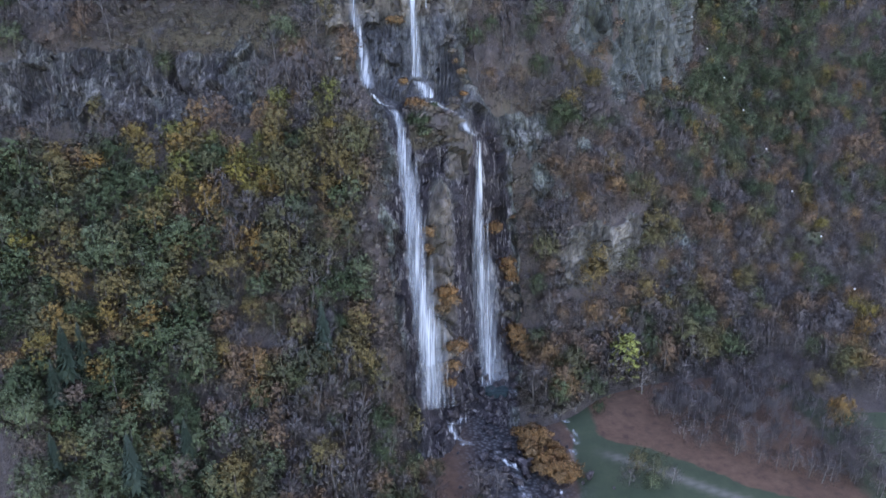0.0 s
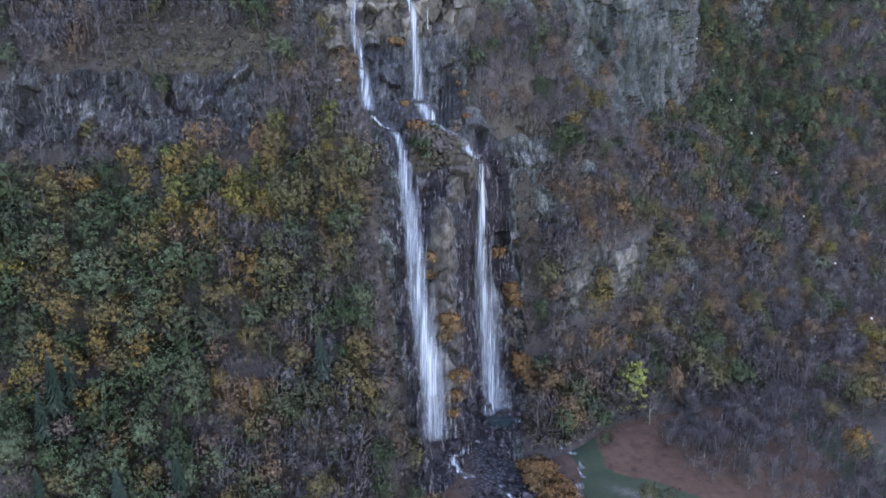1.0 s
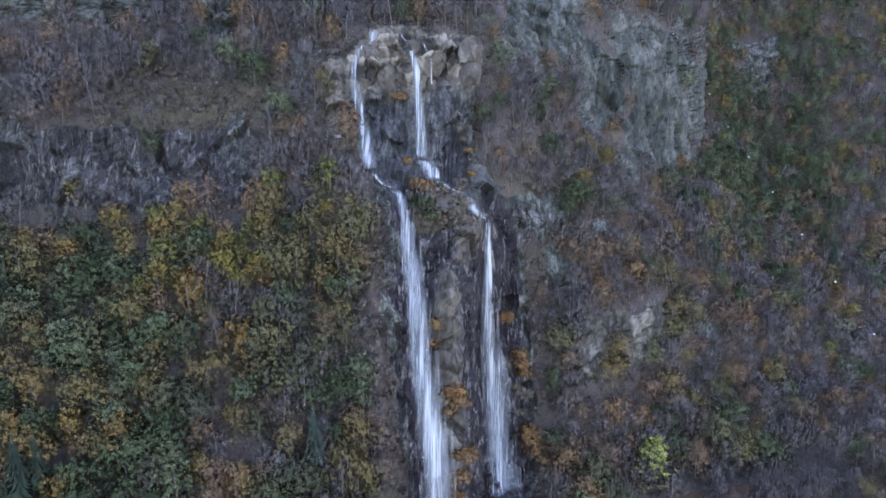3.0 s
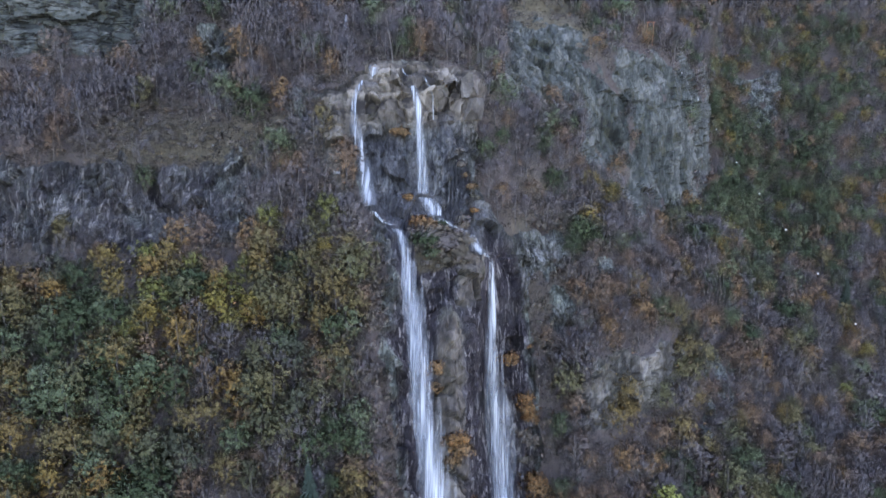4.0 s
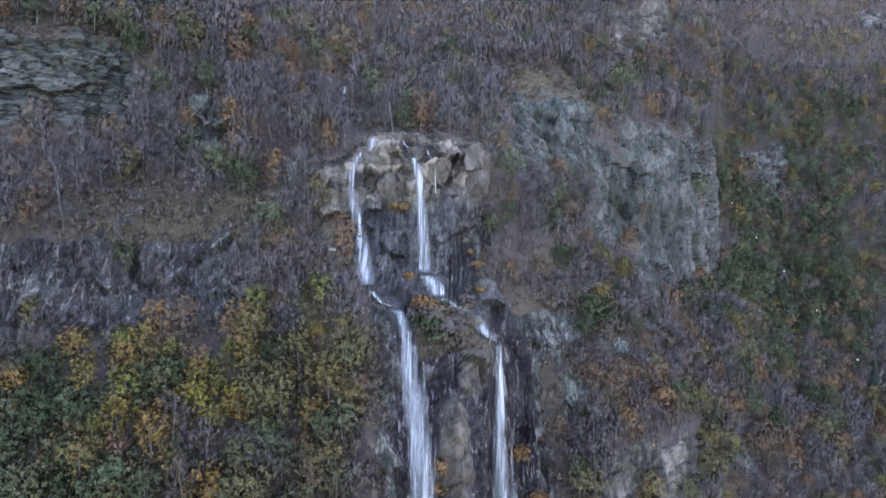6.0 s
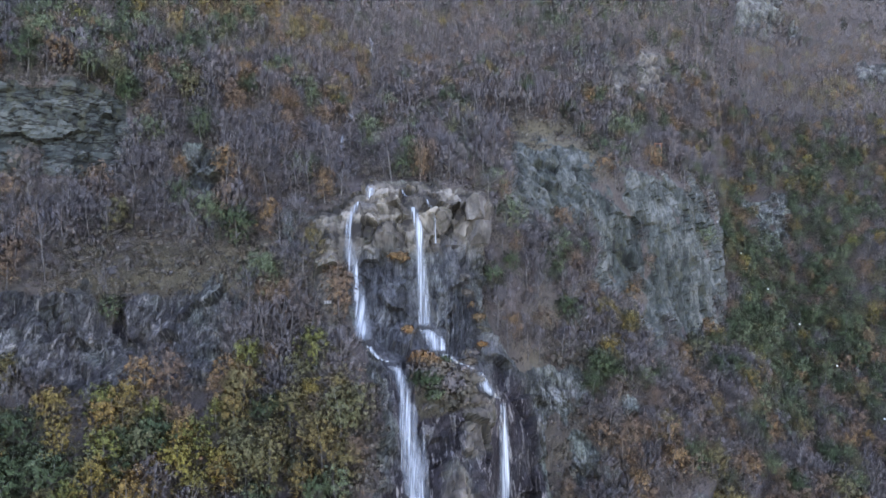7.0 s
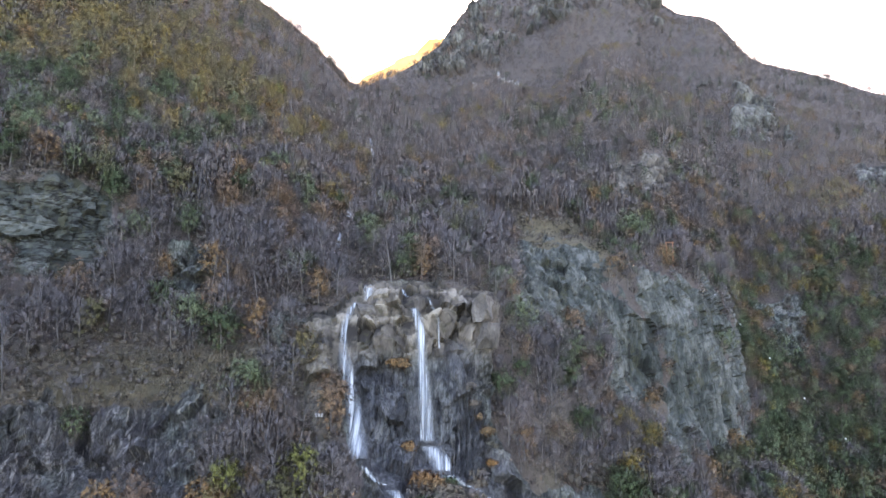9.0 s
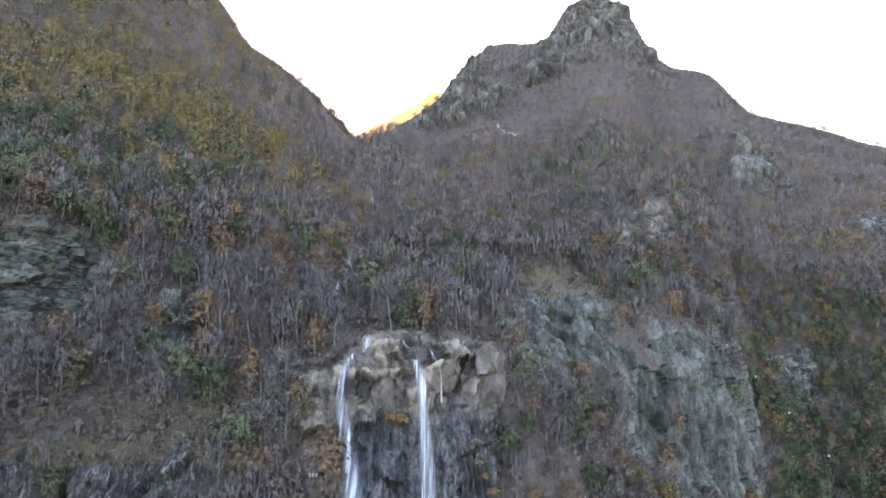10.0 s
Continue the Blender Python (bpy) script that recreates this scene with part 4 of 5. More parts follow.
def plant(kind, points, rng, singles, full=True, scale=(0.7, 1.2), middle=False):
    """The first `singles` points become trees of their own, the rest joined woods."""
    if not len(points):
        return
    protos = prototypes(kind, full, middle)
    pick = rng.integers(0, len(protos), len(points))
    yaw, size, tint = rng.uniform(0, 6.28, len(points)) if full else rng.uniform(-0.5, 0.5, len(points)), rng.uniform(*scale, len(points)), rng.uniform(0, 1, len(points))
    name, label, category = KIND_LABEL[kind]
    bark = BARK
    meshes = []
    if singles:
        for wood_part, crown_part in protos:
            meshes.append((mesh_from("trunk", *wood_part, bark), crown_mesh("crown", crown_part, CROWNS[kind])))
    for i in range(min(singles, len(points))):
        root = tagged(new(name), label, category, "trees on the mountainside" if category == "tree" else "bushes on the mountainside")
        root.matrix_basis = Matrix.LocRotScale(Vector(points[i]), Euler((0, 0, yaw[i])), Vector((size[i],) * 3))
        for part_name, me in zip(("trunk", "crown"), meshes[pick[i]]):
            ob = new(part_name, me)
            ob.parent = root
    rest = np.arange(len(points)) >= singles
    for which, part_name, material in ((0, "trunks", bark), (1, "crowns", CROWNS[kind])):
        vs, fs, ts, ns, n = [], [], [], [], 0
        for k, proto in enumerate(protos):
            sel = rest & (pick == k)
            if not sel.any():
                continue
            v, f, soft = planted(points[sel], yaw[sel], size[sel], proto[which])
            vs.append(v)
            ns.append(soft)
            fs.append(f + n)
            ts.append(np.repeat(tint[sel], len(proto[which][0])))
            n += len(v)
        if vs:
            me = mesh_from(name + "_wood", np.concatenate(vs), np.concatenate(fs), material, {"tint": np.concatenate(ts)}, soft=np.concatenate(ns) if which else None)
            ob = new(("far_" if not full else "") + name + "_" + part_name, me)
            tagged(ob, label.replace("tree", "trees") + ", dense woodland", "woodland", kind="stuff")


def scatter(rng, count, b_range, z_range):
    """Random places on the mountainside, even by area: points, bearing, level, rock."""
    i = (BEARINGS >= b_range[0]) & (BEARINGS <= b_range[1])
    j = (LEVELS >= z_range[0]) & (LEVELS <= z_range[1])
    g = LANDGRID[np.ix_(i, j)]
    e = np.linalg.norm(np.cross(g[1:, :-1] - g[:-1, :-1], g[:-1, 1:] - g[:-1, :-1]), axis=-1)
    up = np.abs(np.cross(g[1:, :-1] - g[:-1, :-1], g[:-1, 1:] - g[:-1, :-1])[..., 2])
    w = (0.35 * e + 0.65 * up).ravel()
    cell = rng.choice(len(w), count, p=w / w.sum())
    ci, cj = cell // e.shape[1], cell % e.shape[1]
    bs, ls = BEARINGS[i], LEVELS[j]
    b = bs[ci] + rng.uniform(0, 1, count) * (bs[ci + 1] - bs[ci])
    level = ls[cj] + rng.uniform(0, 1, count) * (ls[cj + 1] - ls[cj])
    ii, jj = np.searchsorted(BEARINGS, b).clip(0, len(BEARINGS) - 1), np.searchsorted(LEVELS, level).clip(0, len(LEVELS) - 1)
    return at(b, level), b, level, ROCK[ii, jj], TURF[ii, jj]


def spaced(rng, pts, gap):
    """Indices of points thinned so that no two stand nearer than their gap."""
    cells, keep = {}, []
    gap = np.broadcast_to(gap, len(pts))
    size = float(gap.max())
    for i in rng.permutation(len(pts)):
        x, y, z = pts[i]
        key = (int(x // size), int(y // size), int(z // size))
        close = False
        for dx in (-1, 0, 1):
            for dy in (-1, 0, 1):
                for dz in (-1, 0, 1):
                    for j in cells.get((key[0] + dx, key[1] + dy, key[2] + dz), ()):
                        q = pts[j]
                        if (q[0] - x) ** 2 + (q[1] - y) ** 2 + (q[2] - z) ** 2 < gap[i] * gap[j]:
                            close = True
        if not close:
            cells.setdefault(key, []).append(i)
            keep.append(i)
    return np.array(keep)


def in_gully(b, z):
    """The stony bed of the stream above the falls."""
    line = np.interp(z, [136, 142, 150, 158, 167, 181, 188], [-0.10, -0.12, -0.131, -0.128, -0.116, -0.0914, -0.0948])
    return (np.abs(b - line) < np.interp(z, [136, 150, 190], [0.02, 0.009, 0.010])) & (z > 134) & (z < 192)


def build_woods():
    rng = np.random.default_rng(11)
    pts, b, z, rock, turf = scatter(rng, 15000, (-0.72, 0.72), (1, 172))
    screens = np.max([worn(at(b, z + k)) for k in (2, 5, 8, 11)], 0) > 0.25
    above = np.stack([ground_cover(at(b, z + k))[0] for k in (5, 9)]).max(0)
    bushy = rng.uniform(0, 1, len(pts))
    screens |= (above > 0.6) & (bushy > 0.25)
    wall = [(b > falls_left(z + k) - 0.016) & (b < falls_right(z + k) + 0.013) & (z < 84) for k in (0, 5, 9)]
    keep = (rock < 0.35) & ~screens & ~np.any(wall, 0) & ~in_gully(b, pts[:, 2]) & (turf < 0.22 + 0.45 * rng.uniform(0, 1, len(pts))) & (pts[:, 1] < 560)
    pts, b, z = pts[keep], b[keep], z[keep]
    keep = spaced(rng, pts, np.interp(np.hypot(pts[:, 0], pts[:, 1]), [150, 260, 420, 560], [3.5, 3.9, 4.6, 5.4]))
    pts, b, z = pts[keep], b[keep], z[keep]
    patch = fbm(pts / 28.0, 2, 81)
    patch2 = fbm(pts / 16.0, 2, 85)
    leafy = blob(b, z, (-0.8, -0.6, -0.14, -0.06), (20, 48, 78, 92)) + 0.4 * blob(b, z, (0.3, 0.42, 0.7, 0.8), (30, 60, 150, 172))
    green_belt = blob(b, z, (0.31, 0.4, 0.46, 0.56), (30, 60, 120, 150)) + 2.4 * blob(b, z, (-0.9, -0.7, -0.42, -0.32), (0, 10, 62, 80)) + 0.8 * blob(b, z, (0.11, 0.13, 0.2, 0.24), (6, 10, 30, 40)) + blob(b, z, (-0.16, -0.14, -0.085, -0.075), (40, 55, 80, 90)) + 0.8 * blob(b, z, (0.3, 0.42, 0.6, 0.7), (20, 60, 160, 172))
    brow = blob(b, z, (-0.5, -0.42, -0.24, -0.2), (62, 70, 84, 92)) + 0.6 * blob(b, z, (0.12, 0.15, 0.2, 0.24), (80, 86, 96, 104))
    r = rng.uniform(0, 1, len(pts))
    high = np.clip((z - 98) / 12, 0, 1) * np.clip((0.3 - b) / 0.08, 0, 1)
    p_olive = np.clip(0.07 + 0.33 * leafy + 0.5 * patch - 0.2 * high, 0.02, 0.6)
    p_yellow = np.clip(0.025 + 0.09 * leafy + 0.34 * brow + 0.12 * patch2 - 0.08 * high, 0.003, 0.4)
    p_green = np.clip(0.05 + 0.06 * leafy + 0.35 * green_belt - 0.35 * patch2, 0.02, 0.62)
    p_con = 0.006 * (z < 60) + 0.07 * (b < -0.43) * (z < 66)
    p_russet = np.clip(0.24 + 0.3 * patch2, 0.08, 0.5)
    edges = np.cumsum([p_olive, p_yellow, p_green, p_con + 0 * r, p_russet], 0)
    kinds = np.where(r < edges[0], 0, np.where(r < edges[1], 1, np.where(r < edges[2], 2, np.where(r < edges[3], 3, np.where(r < edges[4], 4, 5)))))
    order = np.argsort(np.hypot(pts[:, 0], pts[:, 1]))
    pts, kinds = pts[order], kinds[order]
    for k, kind in enumerate(("olive", "yellow", "green", "conifer", "russet", "bare")):
        sel = pts[kinds == k]
        deep = sel[:, 1] > 305
        plant(kind, sel[~deep], rng, 120, True, (0.8, 1.4))
        plant(kind, sel[deep], rng, 0, True, (0.8, 1.4), True)
    # scrub and bushes on ledges and broken rock
    pts, b, z, rock, turf = scatter(rng, 9000, (-0.6, 0.5), (2, 170))
    near_falls = blob(b, z, (-0.13, -0.1, 0.10, 0.14), (0, 5, 135, 140))
    dry = (rock < 0.8) & (rng.uniform(0, 1, len(pts)) > near_falls * 0.55) & (pts[:, 1] < 430) & (worn(pts) < 0.2) & ((rock < 0.4) | (rng.uniform(0, 1, len(pts)) < 0.35))
    plant("dry", pts[dry], rng, 120, True, (0.6, 1.5))
    for count, b_range, z_range in ((1300, (-0.47, -0.14), (104, 123)), (420, (-0.17, 0.07), (131, 144)), (220, (-0.06, 0.03), (76, 91)), (500, (-0.2, -0.12), (92, 135)), (500, (0.09, 0.2), (20, 90)), (900, (-0.15, -0.03), (2, 86)), (900, (0.1, 0.5), (0, 14)), (1000, (-0.6, -0.34), (164, 168))):
        pts, b, z, rock, turf = scatter(rng, count, b_range, z_range)
        plant("dry", pts[(rock < 0.55) & (worn(pts) < 0.2) & ~in_gully(b, pts[:, 2])], rng, 0, True, (0.35, 0.9) if z_range[0] > 90 else (0.7, 1.7))
    # the far woods
    near = scatter(rng, 15000, (-0.8, 0.8), (EDGE, EDGE + 34))
    deep = scatter(rng, 19000, (-0.8, 0.8), (EDGE + 20, EDGE + 99.7))
    pts, b, level, rock, turf = (np.concatenate(pair) for pair in zip(near, deep))
    keep = (rock < 0.5) & (pts[:, 1] >= 270) & ~in_gully(b, pts[:, 2])
    pts, b = pts[keep], b[keep]
    keep = spaced(rng, pts, np.interp(pts[:, 1], [300, 600, 1000, 1600], [4.8, 6.3, 8.5, 11.0]))
    pts, b = pts[keep], b[keep]
    patch = fbm(pts / 70.0, 3, 91)
    r = 0.22 + 0.56 * rng.uniform(0, 1, len(pts)) + 0.55 * patch
    leafy = np.clip((-0.15 - b) / 0.1, 0, 1) * np.clip((pts[:, 2] - 195) / 35, 0, 1) + 0.45 * np.clip((b - 0.27) / 0.14, 0, 1) * np.clip((700 - pts[:, 1]) / 150, 0, 1)
    kinds = np.where(r > 0.86 - 0.36 * leafy, 0, np.where(r > 0.845 - 0.37 * leafy, 1, np.where(r > 0.70 - 0.34 * leafy, 4, np.where((r < 0.10) & (pts[:, 1] > 560), 3, np.where(r < 0.17, 2, 5)))))
    dark = blob(b, pts[:, 2], (-0.9, -0.7, -0.34, -0.2), (160, 168, 200, 240)) + 0.55 * blob(b, pts[:, 2], (0.08, 0.12, 0.26, 0.32), (215, 240, 300, 340))
    kinds = np.where(rng.uniform(0, 1, len(pts)) < 0.6 * dark, 2, kinds)
    crest_b = rng.uniform(-0.45, 0.62, 420)
    crest_b = crest_b[(crest_b < 0.0) | (crest_b > 0.28) | (rng.uniform(0, 1, 420) < 0.3)]
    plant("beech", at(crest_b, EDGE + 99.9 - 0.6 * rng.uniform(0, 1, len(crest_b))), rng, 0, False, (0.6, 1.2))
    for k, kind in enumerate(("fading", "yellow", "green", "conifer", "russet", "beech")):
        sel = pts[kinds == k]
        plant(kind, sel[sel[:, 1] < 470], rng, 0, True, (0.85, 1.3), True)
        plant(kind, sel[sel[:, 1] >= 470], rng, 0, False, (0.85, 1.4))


build_woods()


# ---- bushes, boulders and single trees ----
def part(name, mesh, parent, label=""):
    ob = new(name, mesh)
    ob.parent = parent
    return tagged(ob, label)


def ground_at(x, y):
    """Height of the land or the valley floor under a place."""
    b = x / y
    i = int(np.clip(np.searchsorted(BEARINGS, b), 1, len(BEARINGS) - 1))
    col = LANDGRID[i]
    z = np.interp(y, np.maximum.accumulate(col[:, 1]), col[:, 2])
    return max(float(z), -0.4)


def lone_tree(kind, place, size, label, name, bark=None, n=0, yaw=0.0):
    wood_part, crown_part = prototypes(kind)[n]
    root = tagged(new(name), label, "tree" if kind not in ("scrub", "dry") else "bush")
    part("trunk", mesh_from("trunk", *wood_part, bark or BARK), root)
    part("crown", crown_mesh("crown", crown_part, CROWNS[kind]), root)
    root.matrix_basis = Matrix.LocRotScale(Vector(place), Euler((0, 0, yaw)), Vector(size))
    return root


def bush_proto(seed):
    """A dense mound of leafy clumps on a few stems."""
    rng = np.random.default_rng(seed)
    stems = wood(rng, 2.4, 1.5, 5, 3, 0.1)[0]
    return stems, foliage(rng, 2.2, 1.9, 360, 0.55, 1.0)


def build_bushes():
    """Ochre bushes on the ledges and along the wet walls: bearing, level, size."""
    rng = np.random.default_rng(23)
    protos = [bush_proto(60 + k) for k in range(4)]
    meshes = {}
    def bush(kind, p, size, label, flat=1.0):
        k = int(rng.integers(0, 4))
        if (kind, k) not in meshes:
            meshes[kind, k] = (mesh_from("stems", *protos[k][0], BARK), crown_mesh("foliage", protos[k][1], CROWNS[kind]))
        root = tagged(new("ochre_bush" if kind == "scrub" else "green_bush" if kind == "green" else "tan_bush"), label, "bush", "bushes on the falls' ledges")
        part("stem", meshes[kind, k][0], root)
        part("foliage", meshes[kind, k][1], root)
        root.matrix_basis = Matrix.LocRotScale(Vector(p), Euler((0, 0, rng.uniform(0, 6.28))), Vector((size, size, size * flat)))
    ledge = [("scrub", -0.041, 88.6, 1.6), ("scrub", -0.036, 87.6, 1.3), ("dry", -0.024, 86.2, 1.5), ("green", -0.043, 84.5, 1.5), ("green", -0.036, 83.5, 1.3),
             ("dry", -0.010, 82.2, 1.8), ("dry", 0.002, 81.5, 1.5), ("dry", -0.018, 83.5, 1.6), ("scrub", -0.0707, 116.2, 0.9), ("scrub", -0.064, 115.9, 1.2), ("scrub", -0.058, 115.7, 0.8), ("scrub", -0.055, 96.0, 1.0), ("scrub", -0.135, 112.0, 0.9)]
    pillar = [("scrub", -0.006, 55.0, 1.3), ("scrub", -0.008, 51.0, 1.1), ("scrub", 0.012, 37.8, 1.5), ("scrub", 0.016, 36.0, 1.3), ("scrub", 0.008, 34.2, 1.0), ("scrub", 0.019, 23.0, 1.4), ("scrub", 0.021, 18.0, 1.5), ("scrub", 0.024, 13.5, 1.1)]
    rim = [("scrub", 0.0730, 47.8, 1.3), ("scrub", 0.079, 47.4, 0.9), ("scrub", 0.0955, 36.0, 1.3), ("scrub", 0.100, 33.0, 1.4), ("scrub", 0.1047, 31.0, 1.0), ("dry", 0.094, 27.0, 1.2), ("dry", 0.104, 25.0, 1.5), ("dry", 0.099, 20.0, 1.1),
           ("scrub", 0.112, 15.0, 1.6), ("scrub", 0.1172, 13.0, 1.6), ("scrub", 0.126, 11.0, 1.5), ("scrub", 0.137, 9.0, 1.4), ("scrub", 0.165, 8.0, 1.9), ("scrub", 0.178, 7.0, 2.0), ("scrub", 0.186, 6.0, 1.9), ("scrub", 0.194, 5.0, 1.8), ("scrub", 0.206, 4.0, 1.9)]
    for k in range(26):
        b, z = rng.uniform(-0.043, 0.022), rng.uniform(79, 88.5)
        ledge.append((("dry", "dry", "green", "scrub", "dry")[k % 5] if b < -0.015 else "dry", b, z, rng.uniform(0.7, 1.3)))
    for name in (pillar,):
        for k in range(len(name)):
            name[k] = (name[k][0], name[k][1] - 0.014, name[k][2], name[k][3])
    stair = [("scrub", 0.018, 103.0, 0.8), ("dry", 0.014, 106.0, 0.9), ("scrub", 0.024, 99.0, 0.9), ("dry", 0.030, 96.0, 1.0), ("dry", 0.008, 110.0, 0.9), ("scrub", 0.027, 92.0, 0.8)]
    for kind, b, z, size in ledge + pillar + rim + stair:
        tone = {"scrub": "ochre-orange autumn bush clinging to the wet cliff", "dry": "tan dry bush on the cliff's ledge", "green": "dark green bush on the ledge between the falls"}[kind]
        bush(kind, at(b, z)[0] + np.array([0, -0.5, -0.5]), size * ((1.3 if z < 60 else 1.15) if kind == "scrub" else 1.2), tone)
    # the large thicket between the streams at the foot
    for k in range(42):
        a, r = rng.uniform(0, 6.28), math.sqrt(rng.uniform(0, 1))
        lobe = k % 3
        x, y = (26.5, 30.0, 31.0)[lobe] + (4.2, 5.0, 5.5)[lobe] * r * math.cos(a), (178.0, 170.0, 163.5)[lobe] + 5.5 * r * math.sin(a)
        bush("scrub", (x, y, ground_at(x, y) - 0.3), rng.uniform(0.9, 1.9) * (1.25 - 0.4 * r), "large orange-brown bush between the streams at the falls' foot")


def rock_mesh(seed, material, cuts=9, blocky=0.0):
    """A broken boulder: a block with its corners cut off by planes, and rough faces."""
    rng = np.random.default_rng(seed)
    bm = bmesh.new()
    bmesh.ops.create_cube(bm, size=1.7)
    bmesh.ops.subdivide_edges(bm, edges=bm.edges[:], cuts=4, use_grid_fill=True)
    planes = [(Vector(rng.normal(0, 1, 3)).normalized(), rng.uniform(0.6, 0.85) + 0.25 * blocky) for _ in range(cuts)]
    skew = rng.normal(0, 0.12, (3, 3))
    for v in bm.verts:
        v.co += Vector(skew @ np.array(v.co))
        for n, d in planes:
            over = v.co.dot(n) - d
            if over > 0:
                v.co -= n * over
        v.co += noise.noise_vector(v.co * 1.7 + Vector((seed, 0, 0))) * 0.13 + Vector(rng.normal(0, 0.02, 3))
    me = bpy.data.meshes.new("boulder")
    bm.to_mesh(me)
    bm.free()
    me.materials.append(material)
    return me


def stone_material(name, dark, mid, pale, rough):
    p = Paint(name, rough)
    col = p.ramp(p.noise(0.9, 8, 0.75), (0.32, dark), (0.52, mid), (0.68, pale))
    info = p.node("ShaderNodeObjectInfo")
    p.colour(p.mix(1.0, col, p.ramp(info.outputs["Random"], (0.0, 0.7), (1.0, 1.25)), "MULTIPLY"))
    p.relief(p.noise(2.2, 7, 0.75), 0.7, 0.25)
    return p.mat


def build_boulders():
    rng = np.random.default_rng(37)
    dark = stone_material("wet_boulder_stone", (0.02, 0.017, 0.019), (0.05, 0.042, 0.045), (0.17, 0.155, 0.15), 0.45)
    pale = stone_material("pale_crag_stone", (0.05, 0.046, 0.042), (0.15, 0.136, 0.12), (0.27, 0.248, 0.216), 0.9)
    darks = [rock_mesh(k, dark) for k in range(6)]
    pales = [rock_mesh(20 + k, pale, 4, 0.9) for k in range(6)]
    def boulder(me, p, size, label, group, turn=None):
        ob = tagged(new("boulder", me), label, "boulder", group)
        ob.matrix_basis = Matrix.LocRotScale(Vector(p), Euler(turn or tuple(rng.uniform(0, 6.28, 3))), Vector(size))
    # the stream bed below the falls
    for k in range(150):
        f = rng.uniform(0, 1)
        y = 205 - 65 * f
        x = 19 + 0.0 * f + rng.normal(0, 1) * (5 + 6 * f) + 4 * f
        s = rng.uniform(0.4, 1.5) * (1.3 if rng.uniform() < 0.15 else 0.8)
        boulder(darks[k % 6], (x, y, ground_at(x, y) + 0.15 * s), (s, s * rng.uniform(0.7, 1.2), s * rng.uniform(0.5, 0.9)), "dark wet boulder in the stream below the falls", "stream boulders")
    for b0, b1, z0, z1, n in ((0.03, 0.15, 0, 9, 46), (-0.01, 0.06, 0, 6, 24)):
        for k in range(n):
            p = at(rng.uniform(b0, b1), rng.uniform(z0, z1))[0]
            s = rng.uniform(0.6, 2.0)
            boulder(darks[k % 6], p, (s, s, s * 0.75), "dark fallen boulder at the cliff's foot", "cliff foot boulders")
    # the pale blocks at the lip of the upper falls: bearing, level, half sizes
    for k, (b, z, sx, sy, sz) in enumerate([
            (0.016, 128.0, 4.4, 3.4, 3.4), (0.021, 121.8, 2.6, 2.4, 4.2), (-0.094, 128.2, 3.0, 2.4, 2.2)]):
        p = at(b, z)[0]
        boulder(pales[k % 6], p + np.array([0, 0.4, 0]), (sx, sy, sz), "pale grey-brown rock block at the waterfall's lip", "crag blocks", (rng.uniform(-0.25, 0.25), rng.uniform(-0.25, 0.25), rng.uniform(0, 6.28)))


